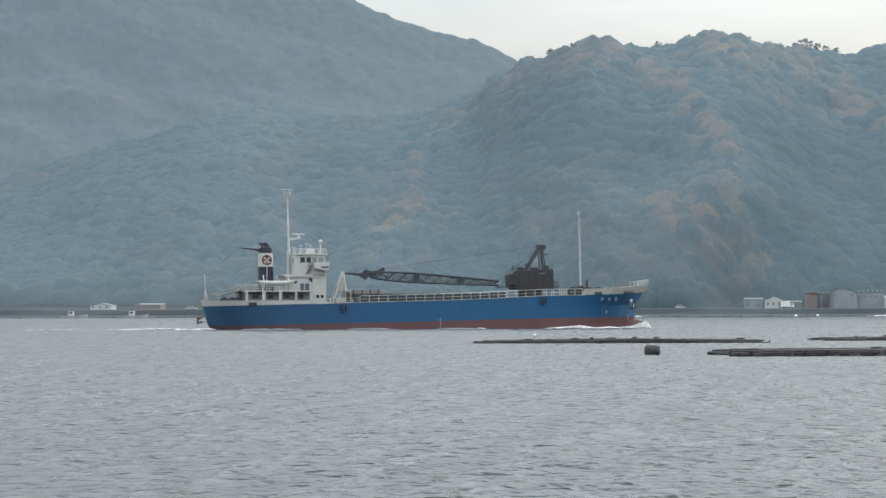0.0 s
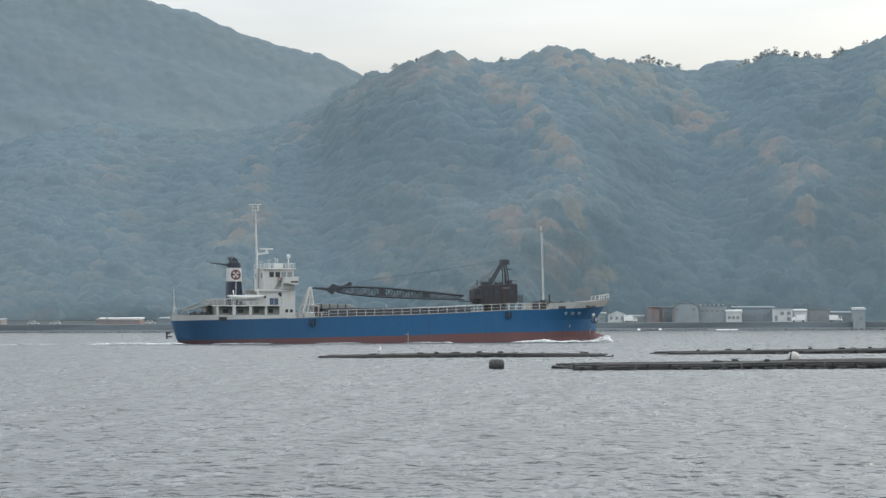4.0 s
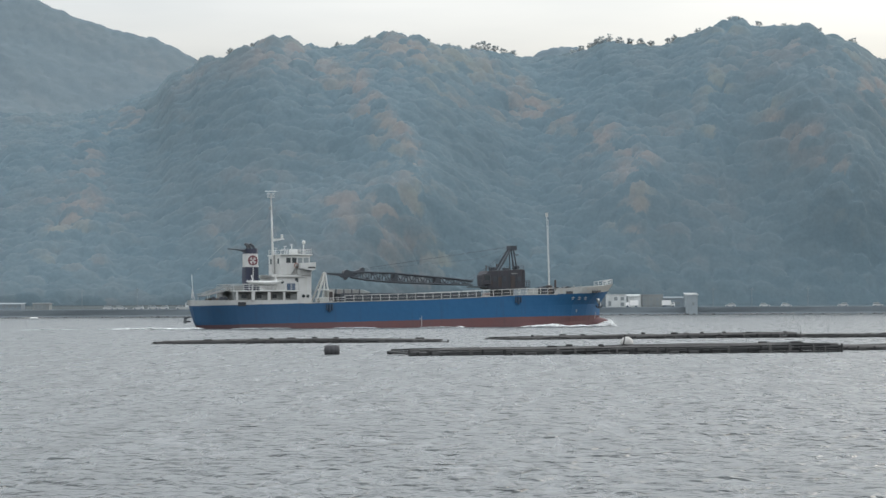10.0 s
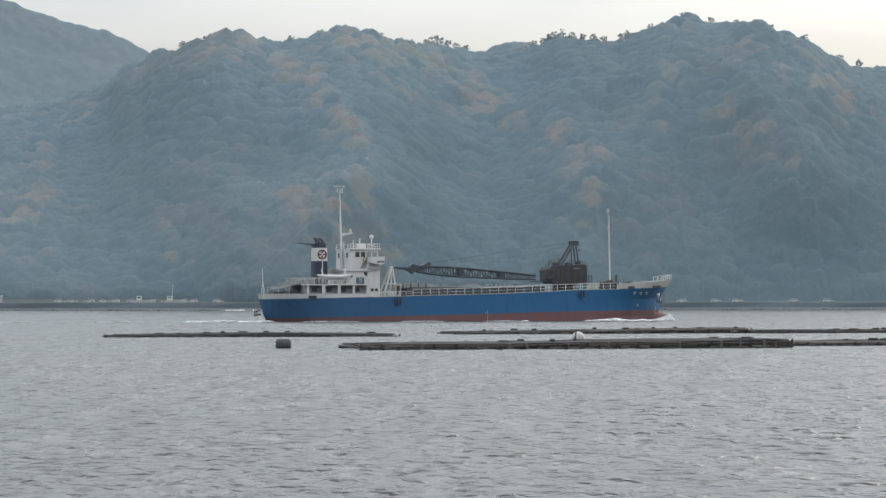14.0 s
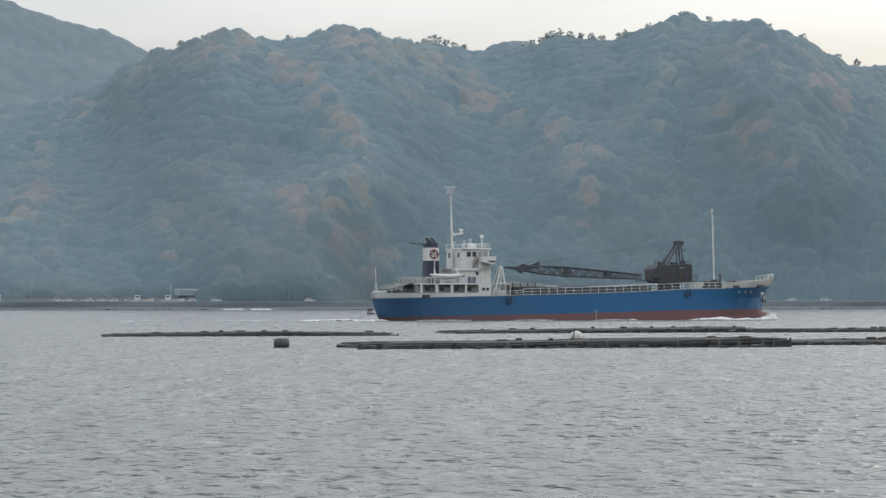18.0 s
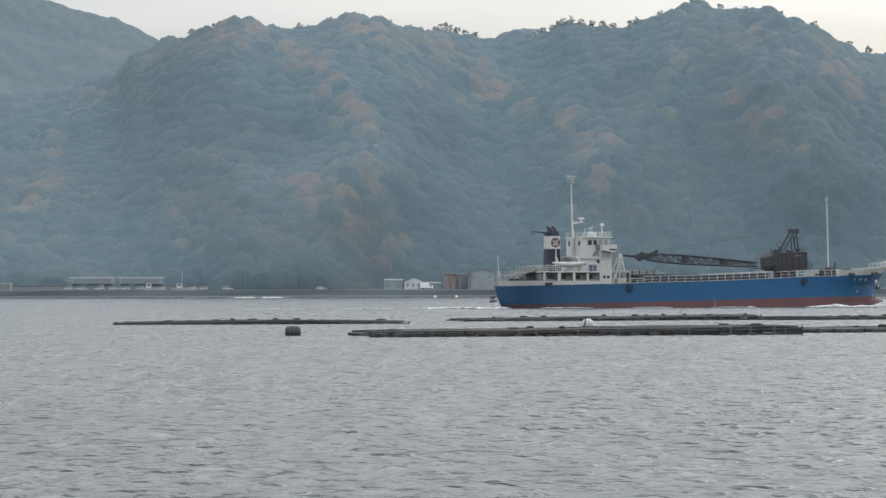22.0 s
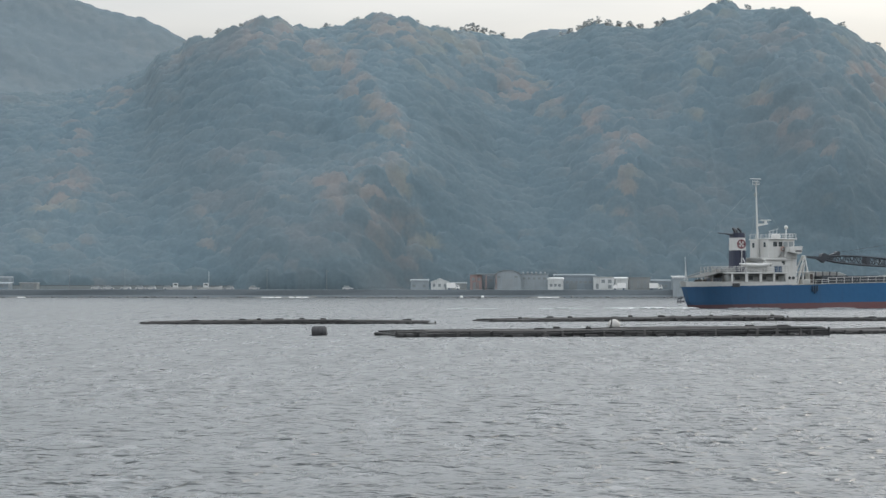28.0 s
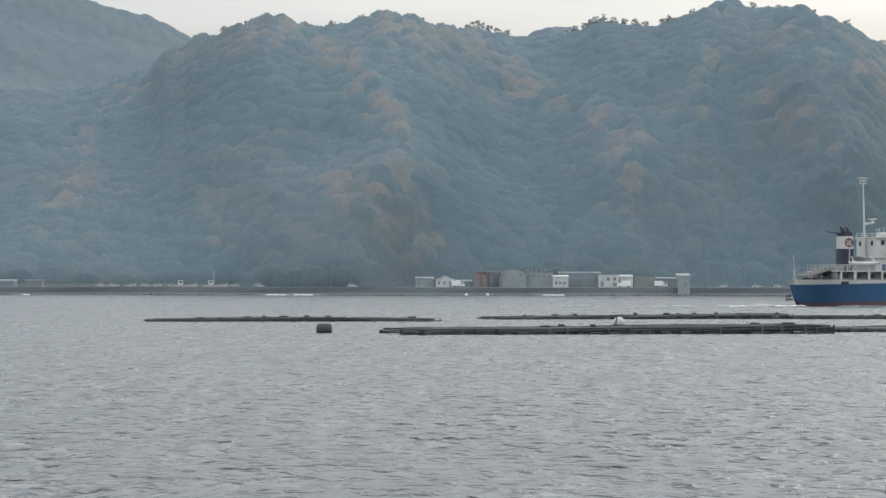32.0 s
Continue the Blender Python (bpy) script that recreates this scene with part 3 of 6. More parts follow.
def lit_broadleaf(X, Y, Z):
    """Share of broad-leaved trees and painted sunlight, along the spurs and in a few stands between them."""
    az, el = np.degrees(np.arctan2(X, Y)), np.degrees(np.arctan2(Z - EYE, np.hypot(X, Y)))
    share = np.zeros(X.shape)
    for line, much in zip(SPURS, LEAFY_LIT):
        d, sunward = line_distance(az, el, line)
        share = np.maximum(share, much * np.exp(-(d / np.where(sunward, 0.4, 0.8)) ** 2))
    for a, e, reach, much in LIT_STANDS:
        share = np.maximum(share, much * np.exp(-((az - a) ** 2 + (el - e) ** 2) / reach ** 2))
    return share


def wooded(X, Y):
    """Metres of wood behind its edge along the shore; the knoll brings the edge nearer."""
    return Y - shore_y(X) + 28 * np.exp(-((X + 70) / 30.0) ** 4) - 34


def build_hills():
    xs, ys = np.arange(-480, 270, 1.0), np.arange(975, 1360, 1.0)
    xs = np.concatenate([np.arange(-1400, -480, 10.0), xs, np.arange(270, 1100, 10.0)])
    ys = np.concatenate([np.arange(840, 975, 7.5), ys, np.arange(1360, 2160, 15.0)])
    X, Y = np.meshgrid(xs, ys)
    Z = hill_height(X, Y)
    tops, own = canopy(X, Y, Z)
    leafy_lit = lit_broadleaf(X, Y, Z)
    Z += tops * (0.8 + 0.4 * leafy_lit) * np.clip(wooded(X, Y) / 3, 0, 1)
    Z = np.where(Y - shore_y(X) < 10, -6.0, Z)
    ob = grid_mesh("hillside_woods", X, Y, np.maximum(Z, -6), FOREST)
    for name, values in (("lit_broadleaf", leafy_lit), ("crown", own)):
        ob.data.attributes.new(name, "FLOAT", "POINT").data.foreach_set("value", values.astype(np.float32).ravel())
    return tagged(ob, "steep hillside covered in mixed evergreen and autumn woods", "hill", kind="structure")


build_hills()


def clump_shapes(count, levels=2, rough=0.22):
    out = []
    for k in range(count):
        bm = bmesh.new()
        bmesh.ops.create_icosphere(bm, subdivisions=levels, radius=1.0)
        co = np.array([v.co[:] for v in bm.verts])
        f = np.array([[v.index for v in p.verts] for p in bm.faces])
        bm.free()
        co *= (1 + RNG.normal(size=(len(co), 1)) * rough)
        co[:, 2] = np.where(co[:, 2] < 0, co[:, 2] * 0.6, co[:, 2])
        out.append((co, f))
    return out


def scatter(name, P, R, H, shapes, material):
    """One mesh of many crowns, each at its place with its radius and height."""
    pick = RNG.integers(0, len(shapes), len(P))
    turn = RNG.random(len(P)) * 6.28
    cos, faces, base = [], [], 0
    for k, (co, f) in enumerate(shapes):
        s = np.where(pick == k)[0]
        c, w = np.cos(turn[s])[:, None], np.sin(turn[s])[:, None]
        x = co[:, 0] * c - co[:, 1] * w
        y = co[:, 0] * w + co[:, 1] * c
        z = np.broadcast_to(co[:, 2], x.shape)
        V = np.stack([x * R[s, None] + P[s, 0, None], y * R[s, None] + P[s, 1, None], z * H[s, None] + P[s, 2, None]], -1)
        cos.append(V.reshape(-1, 3))
        faces.append((f[None] + base + (np.arange(len(s)) * len(co))[:, None, None]).reshape(-1, 3))
        base += V.shape[0] * V.shape[1]
    return raw_mesh(name, np.concatenate(cos), np.concatenate(faces), material, True)


def make_ridge_tree(az, tall, seed):
    """A tree on the skyline: bare lower trunk and an open crown of many clumps."""
    rnd = random.Random(seed)
    a = radians(az)
    r = float(ridge_range(np.array(az))) - 6
    x, y = r * math.sin(a), r * math.cos(a)
    z = float(hill_height(np.array([x]), np.array([y]))[0])
    e = new("ridge_tree")
    e.matrix_world = pose(x, y, z, 0, 0, rnd.uniform(0, 360))
    bm = bmesh.new()
    tube(bm, (0, 0, -1), (0.2, 0, tall * 0.75), 0.28, 7, 0.1)
    for k in range(4):
        q = rnd.uniform(0, 6.28)
        tube(bm, (0.1, 0, tall * (0.45 + 0.07 * k)), (1.6 * math.cos(q), 1.6 * math.sin(q), tall * (0.66 + 0.07 * k)), 0.1, 5, 0.04)
    part("trunk", bm, BARK, e)
    bm = bmesh.new()
    for k in range(30):
        q, h = rnd.uniform(0, 6.28), rnd.uniform(0.45, 1.0)
        w = 2.2 * math.sin(math.pi * (h - 0.35) / 0.72) ** 0.7 * rnd.uniform(0.3, 1.0)
        ball(bm, (w * math.cos(q), w * math.sin(q), tall * h), rnd.uniform(0.35, 0.75), rnd.uniform(0.6, 0.9), 1)
    for v in bm.verts:
        v.co += Vector((rnd.uniform(-0.18, 0.18), rnd.uniform(-0.18, 0.18), rnd.uniform(-0.18, 0.18)))
    part("crown", bm, THIN_LEAVES, e)
    tagged(e, "open-crowned tree standing above the ridge line", "tree", group="trees on the ridge")


for k, (az, tall) in enumerate(((-0.42, 6.5), (-0.3, 7.4), (-0.17, 7.8), (-0.06, 6.8), (0.12, 6.2), (0.3, 5.6), (-0.75, 5.4), (2.62, 6.2), (2.8, 6.6), (3.05, 5.6), (5.68, 6.2), (5.85, 5.8), (8.5, 5.4), (9.3, 5.6), (9.75, 6.0), (-6.15, 5.8), (-5.15, 6.2), (-3.6, 5.2), (-1.5, 5.6), (1.95, 4.6), (2.15, 5.0), (2.35, 4.8), (2.5, 5.6), (3.3, 5.0), (3.55, 5.4), (3.8, 4.7), (4.2, 5.2), (4.35, 5.6), (4.9, 4.8), (6.3, 5.0), (6.9, 4.6), (7.7, 5.2), (-6.6, 4.8), (-5.6, 4.6), (-2.9, 4.9), (-2.1, 5.3), (-1.0, 5.0), (0.55, 5.2))):
    make_ridge_tree(az, tall + 1.3, k)


def build_far_hills():
    az = np.radians(np.concatenate([np.arange(-42, -22, 0.4), np.arange(-22, 4, 0.05), np.arange(4, 26, 0.4)]))
    rr = np.concatenate([np.linspace(2050, 3000, 110), [3100, 3300, 3600]])
    A, Rr = np.meshgrid(az, rr)
    X, Y = Rr * np.sin(A), Rr * np.cos(A)
    top = np.interp(np.degrees(A), FAR_AZ, FAR_EL)
    g = np.clip((Rr - 2000) / 1000, 0, 1)
    el = top * (0.1 + 0.9 * g)
    Z = EYE + Rr * np.tan(np.radians(el)) + roughness(X * 0.7, Y * 0.7) * 0.4 * np.clip(3 * g * (1 - g), 0, 1)
    tops, own = domes(X, Y, 10.0, 0.8)
    Z += 3.6 * tops - 3.4
    Z = np.where(Rr > 3000, Z - (Rr - 3000) * 0.5, Z)
    Z[0] = -5
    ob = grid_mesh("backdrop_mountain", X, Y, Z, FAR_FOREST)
    ob.data.attributes.new("crown", "FLOAT", "POINT").data.foreach_set("value", own.astype(np.float32).ravel())
    tagged(ob, "wooded mountain in the distance, its colour paled blue-grey for haze", "mountain", kind="structure")



build_far_hills()


# ---------------------------------------------------------------- far shore
def build_shore():
    bm = bmesh.new()
    xs = list(range(-900, 700, 20))
    prof = [(-6.0, -4.0), (-1.2, 0.35), (0.0, 1.0), (0.4, 3.15), (0.9, 3.3), (1.3, 3.3)]
    rows = [[bm.verts.new((x, shore_y(x) + dy + 0.25 * math.sin(x * 0.7 + dz), dz)) for x in xs] for dy, dz in prof]
    for a, b in zip(rows, rows[1:]):
        for i in range(len(xs) - 1):
            bm.faces.new((a[i], a[i + 1], b[i + 1], b[i]))
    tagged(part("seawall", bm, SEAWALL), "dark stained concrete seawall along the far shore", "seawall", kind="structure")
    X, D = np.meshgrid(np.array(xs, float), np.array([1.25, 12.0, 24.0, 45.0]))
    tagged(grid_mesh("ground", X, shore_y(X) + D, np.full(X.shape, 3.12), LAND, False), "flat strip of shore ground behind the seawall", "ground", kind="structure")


build_shore()


# ---------------------------------------------------------------- things on the far shore
def spot(az, back):
    """A place on the far shore: bearing, and metres behind the seawall."""
    y = 985.0
    for _ in range(6):
        y = float(shore_y(y * math.tan(radians(az)))) + back
    return y * math.tan(radians(az)), y


GROUND_Z = 3.12


def building(name, label, az0, az1, top, back, depth, wall, roof, kind="flat", windows=(), door=None, base=GROUND_Z, eave=0.25):
    """A house between two bearings; windows: (along, up, wide, high) in metres from its front's lower corner."""
    x0, y0 = spot(az0, back)
    x1, _ = spot(az1, back)
    w, h = x1 - x0, top - base
    e = new(name)
    e.matrix_world = pose(x0, y0, base)
    bm = bmesh.new()
    if kind == "gable":
        rise = min(0.32 * h, 2.6)
        prism(bm, [(0, 0), (w, 0), (w, h - rise), (w / 2, h - 0.12), (0, h - rise)], 0, depth)
    elif kind == "barrel":
        arc = [(w / 2 + w / 2 * math.cos(a), h * 0.68 + h * 0.3 * math.sin(a)) for a in np.linspace(0, math.pi, 9)]
        prism(bm, [(0, 0), (w, 0)] + arc, 0, depth)
    else:
        box(bm, (0, 0, 0), (w, depth, h - 0.2))
    part("wall", bm, wall, e)
    bm = bmesh.new()
    if kind == "gable":
        prism(bm, [(-eave, h - rise - 0.12), (w / 2, h - 0.1), (w + eave, h - rise - 0.12), (w + eave, h - rise + 0.1), (w / 2, h + 0.14), (-eave, h - rise + 0.1)], -eave, depth + eave)
    elif kind == "barrel":
        outer = [(w / 2 + (w / 2 + 0.2) * math.cos(a), h * 0.68 + (h * 0.3 + 0.2) * math.sin(a)) for a in np.linspace(0, math.pi, 9)]
        inner = [(w / 2 + (w / 2 + 0.02) * math.cos(a), h * 0.68 + (h * 0.3 + 0.02) * math.sin(a)) for a in np.linspace(math.pi, 0, 9)]
        prism(bm, outer + inner, -0.3, depth + 0.3)
    elif kind == "slope":
        v = [bm.verts.new((x, yy, zz + dz)) for x in (-eave, w + eave) for yy, zz in ((-eave, h - 0.75), (depth + eave, h)) for dz in (0, 0.2)]
        for q in ((0, 1, 3, 2), (4, 6, 7, 5), (0, 4, 5, 1), (2, 3, 7, 6), (0, 2, 6, 4), (1, 5, 7, 3)):
            bm.faces.new([v[i] for i in q])
    else:
        box(bm, (-eave, -eave, h - 0.2), (w + eave, depth + eave, h))
    part("roof", bm, roof, e)
    for a, up, ww, hh in windows:
        f = quick("window", [((a - 0.08, -0.06, up - 0.08), (a + ww + 0.08, 0.02, up + hh + 0.08))], ROOF_GREY, e)
        quick("pane", [((a, -0.085, up), (a + ww, -0.064, up + hh))], PALED_PANE, f)
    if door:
        quick("door", [((door[0], -0.07, 0.0), (door[0] + door[1], 0.02, door[2]))], PALED_PANE if door[3:] else ROOF_GREY, e)
    return tagged(e, label, "building", group="waterfront buildings")


def row_of(w, n, up, ww, hh, start=0.8):
    gap = (w - 2 * start - ww) / max(1, n - 1)
    return [(start + i * gap, up, ww, hh) for i in range(n)]


building("storage_shed", "low grey storage shed near the wooded spur", -1.62, -1.2, 7.4, 16, 8, WALL_GREY, ROOF_GREY, "slope", row_of(7, 2, 1.2, 1.2, 1.0))
building("cottage", "small white-walled cottage with a pale sheet roof", -1.14, -0.72, 7.8, 12, 8, WALL_WHITE, ROOF_LIGHT, "gable", row_of(7, 3, 1.4, 0.9, 1.1), (5.6, 0.9, 2.0, 1))
building("lean_to", "low tan lean-to beside the cottage", -0.66, -0.3, 6.2, 16, 6, WALL_TAN, ROOF_GREY, "slope", row_of(6, 2, 1.0, 1.0, 0.9))
building("workshop", "reddish sheet-walled workshop with an open bay", -0.22, 0.06, 9.6, 14, 12, WALL_RED, ROOF_GREY, "flat", row_of(5, 2, 4.0, 1.0, 1.0), (1.2, 2.4, 3.2, 1))
building("block_shed", "dark grey flat-roofed shed beside the workshop", 0.06, 0.36, 9.2, 20, 12, WALL_BLUE, ROOF_GREY, "flat", row_of(5, 2, 3.6, 1.2, 1.0))
building("gable_hall", "tall grey boat hall with a rounded sheet roof", 0.36, 0.98, 11.4, 12, 22, WALL_GREY, ROOF_DULL, "barrel", [(1.2, 5.0, 1.2, 0.8), (8.2, 5.0, 1.2, 0.8)], (3.2, 4.4, 4.6))
hall = building("vented_hall", "wide grey cladded hall with small roof vents", 0.98, 1.62, 9.8, 14, 20, WALL_GREY, ROOF_GREY, "flat", row_of(11, 5, 4.4, 1.0, 0.8))
for i in range(6):
    bm = bmesh.new()
    tube(bm, (1.0 + 1.8 * i, 2.0, 6.6), (1.0 + 1.8 * i, 2.0, 7.25), 0.28, 8)
    tube(bm, (1.0 + 1.8 * i, 2.0, 7.25), (1.0 + 1.8 * i, 2.0, 7.55), 0.5, 8, 0.2)
    part("roof_vent", bm, ROOF_DULL, hall)
building("white_office", "small white office with a sloping roof", 1.62, 1.98, 8.2, 9, 8, WALL_WHITE, ROOF_LIGHT, "slope", row_of(6, 3, 1.5, 1.0, 1.0))
building("long_hall", "long blue-grey hall with a pale ridge roof", 1.78, 2.74, 9.7, 19, 16, WALL_BLUE, ROOF_GREY, "slope", row_of(16, 8, 2.8, 1.2, 1.0), (6.0, 3.2, 3.0, 1))
building("white_house", "white rendered two-storey house with dark windows", 2.7, 3.16, 8.6, 9, 9, WALL_WHITE, WALL_WHITE, "flat", [(0.9, 0.6, 1.0, 2.0), (3.2, 3.0, 1.3, 1.3), (5.9, 3.0, 1.3, 1.3), (5.9, 0.7, 1.3, 1.3)])
building("bright_shed", "small white shed with a bright sheet roof", 3.2, 3.5, 8.4, 13, 8, WALL_WHITE, ROOF_LIGHT, "slope", row_of(5, 2, 1.2, 1.0, 1.0))
building("tan_house", "tan house with a pale roof edge", 3.52, 4.02, 8.6, 12, 9, WALL_TAN, ROOF_GREY, "flat", row_of(8, 3, 2.8, 1.0, 1.1) + row_of(8, 3, 0.8, 1.0, 1.1))
building("low_store", "long low store with a pale roof line", 4.02, 4.52, 7.4, 15, 10, WALL_BLUE, ROOF_GREY, "slope", row_of(8, 4, 1.4, 1.2, 0.9))
building("gate_house", "tall white-roofed gate house at the water's edge", 4.56, 4.83, 8.9, -2.0, 9, WALL_GREY, CAR_WHITE, "slope", [(2.6, 4.4, 0.9, 1.2)], base=-0.5, eave=0.3)
building("green_shed", "low green-grey shed with a pale roof", -11.75, -10.98, 5.9, 10, 9, WALL_BLUE, ROOF_GREY, "slope", row_of(12, 5, 1.0, 1.0, 0.8))
building("open_shelter", "open white-roofed shelter above the seawall", -10.74, -10.34, 6.0, 6, 6, WALL_TAN, ROOF_LIGHT, "flat", row_of(6, 3, 0.5, 1.2, 1.6))
building("long_shed", "long low reddish shed with a white roof along the road", -13.15, -12.1, 5.8, 9, 9, WALL_RED, ROOF_LIGHT, "slope", row_of(17, 7, 0.9, 1.2, 0.9))
building("net_store", "low white net store by the shore", -16.95, -16.45, 5.8, 8, 8, WALL_WHITE, ROOF_GREY, "gable", row_of(8, 3, 0.8, 0.8, 0.8))
building("net_store", "low peach net store by the shore", -15.9, -15.3, 5.6, 10, 8, WALL_PEACH, ROOF_GREY, "slope", row_of(8, 3, 0.7, 0.9, 0.8))


def build_embankment():
    bm = bmesh.new()
    prof = [(21.5, 3.0), (24.0, 4.75), (31.0, 4.75), (33.5, 3.0)]
    xs = list(range(-640, -80, 16))
    rows = [[bm.verts.new((x, float(shore_y(np.array(x))) + d, z)) for x in xs] for d, z in prof]
    for a, b in zip(rows, rows[1:]):
        for i in range(len(xs) - 1):
            bm.faces.new((a[i], a[i + 1], b[i + 1], b[i]))
    tagged(part("railway_embankment", bm, LAND), "low grassy railway embankment behind the shore road", "embankment", kind="structure")
    for d in (26.5, 27.6):
        bm = bmesh.new()
        a, b = [(x, float(shore_y(np.array(x))) + d) for x in (-640, -420)], [(x, float(shore_y(np.array(x))) + d) for x in (-420, -60)]
        for (x0, y0), (x1, y1) in (a, b):
            tube(bm, (x0, y0, 4.83), (x1, y1, 4.83), 0.07, 5)
        tagged(part("rail", bm, RUST), "rusty steel rail on the embankment", "rail", kind="structure")


build_embankment()
CAR_LONG = 18.8


def make_rail_car():
    """A railcar: origin on the rails at its middle, x along the track."""
    e = new("railcar")
    h = CAR_LONG / 2
    bm = bmesh.new()
    box(bm, (-h, -1.4, 0.85), (h, 1.4, 3.2))
    soften(bm, 0.12)
    part("body", bm, WALL_BLUE, e)
    bm = bmesh.new()
    prism(bm, [(-1.4, 3.1), (1.4, 3.1), (1.25, 3.42), (0.7, 3.6), (-0.7, 3.6), (-1.25, 3.42)], -h + 0.1, h - 0.1)
    bmesh.ops.rotate(bm, cent=(0, 0, 0), matrix=Matrix.Rotation(math.pi / 2, 3, "Z"), verts=bm.verts)
    part("roof", bm, ROOF_DULL, e, "pale painted roof")
    for k in range(9):
        x = -h + 2.3 + k * 1.62
        quick("window", [((x, -1.43, 2.0), (x + 1.15, -1.41, 2.75))], PALED_PANE, e)
    for x in (-h + 0.8, h - 1.9):
        quick("door", [((x, -1.44, 0.95), (x + 1.0, -1.41, 2.85))], WALL_GREY, e)
    for x in (-h + 3.0, h - 3.0):
        bm = bmesh.new()
        box(bm, (x - 1.5, -1.1, 0.3), (x + 1.5, 1.1, 0.75))
        bogie = part("bogie", bm, DARK_GAP, e)
        for dx in (-1.0, 1.0):
            bm = bmesh.new()
            tube(bm, (x + dx, -0.8, 0.43), (x + dx, 0.8, 0.43), 0.43, 12)
            part("wheelset", bm, DARK_GAP, bogie)
    quick("underfloor_box", [((-2.2, -1.2, 0.35), (2.4, 1.2, 0.85))], DARK_GAP, e)
    return tagged(e, "grey railcar with a pale roof on the embankment", "train", group="cars of the train")


railcar = make_rail_car()
second_railcar = copy_thing(railcar, pose(-60, 0, 0))


def make_car():
    e = new("car")
    bm = bmesh.new()
    prism(bm, [(-2.1, 0.3), (2.1, 0.3), (2.15, 0.75), (1.2, 0.92), (-2.0, 0.98), (-2.15, 0.6)], -0.8, 0.8)
    soften(bm, 0.06)
    part("body", bm, CAR_HAZED, e)
    bm = bmesh.new()
    prism(bm, [(-1.9, 0.95), (1.15, 0.9), (0.5, 1.5), (-1.6, 1.55)], -0.7, 0.7)
    part("cabin", bm, PALED_PANE, e)
    bm = bmesh.new()
    prism(bm, [(-1.65, 1.55), (0.52, 1.5), (0.45, 1.6), (-1.55, 1.65)], -0.66, 0.66)
    part("roof_panel", bm, CAR_HAZED, e)
    for x in (-1.3, 1.35):
        for y in (-0.72, 0.72):
            bm = bmesh.new()
            tube(bm, (x, y - 0.1, 0.31), (x, y + 0.1, 0.31), 0.31, 12)
            part("wheel", bm, TYRE_SMUDGE, e)
    return tagged(e, "white hatchback car, dulled for haze, parked on the shore road", "car", group="parked cars")


first = make_car()
x, y = spot(-8.98, 5)
first.matrix_world = pose(x, y, GROUND_Z)
for az, back, turn in ((-8.7, 5, 3), (-8.3, 5, 180), (-7.95, 6, 2), (-7.72, 5, 180), (-7.3, 5, 0), (-5.9, 6, 180), (-5.3, 5, 4), (-3.1, 6, 0), (-14.6, 5, 0), (-14.1, 6, 180), (-11.9, 5, 0), (5.6, 6, 180), (6.4, 6, 0), (8.2, 6, 180), (9.0, 6, 0), (6.9, 5, 2)):
    x, y = spot(az, back)
    copy_thing(first, pose(x, y, GROUND_Z, 0, 0, turn))


def make_fishing_boat(az, off, label, mast):
    x, y = spot(az, off)
    e = new("fishing_boat")
    e.matrix_world = pose(x, y, 0.0 if off < 0 else GROUND_Z, 0, 0, 4)
    bm = bmesh.new()
    n = 9
    rings = []
    for i in range(n):
        u = -5 + 10 * i / (n - 1)
        b = 1.3 * (1 - max(0, (u - 1) / 4.0) ** 2) if u > 1 else 1.3
        b = max(b, 0.05)
        s = 1.0 + 0.05 * (u - 0) * (u > 0) * u * 0.5
        rings.append([bm.verts.new(p) for p in ((u, -b, s), (u, -b * 0.8, 0.0), (u, 0, -0.35), (u, b * 0.8, 0.0), (u, b, s))])
    for a, b in zip(rings, rings[1:]):
        for i in range(4):
            bm.faces.new((a[i], a[i + 1], b[i + 1], b[i]))
        bm.faces.new((a[0], b[0], b[4], a[4]))
    bm.faces.new(rings[0])
    part("hull", bm, CAR_HAZED, e)
    quick("wheelhouse", [((-2.6, -0.85, 0.9), (-0.6, 0.85, 2.7))], WALL_WHITE, e, bevel=0.06)
    quick("window", [((-2.2, -0.875, 1.8), (-0.9, -0.853, 2.4))], PANE, e)
    if mast:
        bm = bmesh.new()
        tube(bm, (-0.4, 0, 0.9), (-0.4, 0, mast), 0.09, 8, 0.05)
        part("mast", bm, WHITE, e)
    return tagged(e, label, "boat", group="small boats on the far shore")


make_fishing_boat(-6.34, 3.5, "white fishing boat with a tall mast hauled out", 7.6)
make_fishing_boat(-7.05, 3.5, "small white fishing boat hauled out on the seawall", 0)
make_fishing_boat(-17.3, -14, "low white fishing boat moored off the far shore", 0)
make_fishing_boat(-15.9, -12, "low white fishing boat lying off the seawall", 3.2)


def make_pontoon(az0, az1, off, label):
    x0, y0 = spot(az0, off)
    x1, y1 = spot(az1, off)
    e = new("floating_boom")
    e.matrix_world = pose(x0, y0, 0, 0, 0, math.degrees(math.atan2(y1 - y0, x1 - x0)))
    L = math.hypot(x1 - x0, y1 - y0)
    n = max(2, int(L / 2.6))
    for i in range(n):
        bm = bmesh.new()
        a, b = L * i / n, L * (i + 1) / n - 0.3
        tube(bm, (a, 0, 0.08), (b, 0, 0.06), 0.32, 8)
        soften(bm, 0.06)
        part("float_section", bm, CAR_WHITE if i % 4 else STEEL_GREY, e)
    tagged(e, label, "float", group="floating booms off the far shore")


make_pontoon(-5.3, -3.85, -7, "low white floating boom off the seawall")
make_pontoon(-11.0, -10.6, -6, "short white floating boom near the shelter")
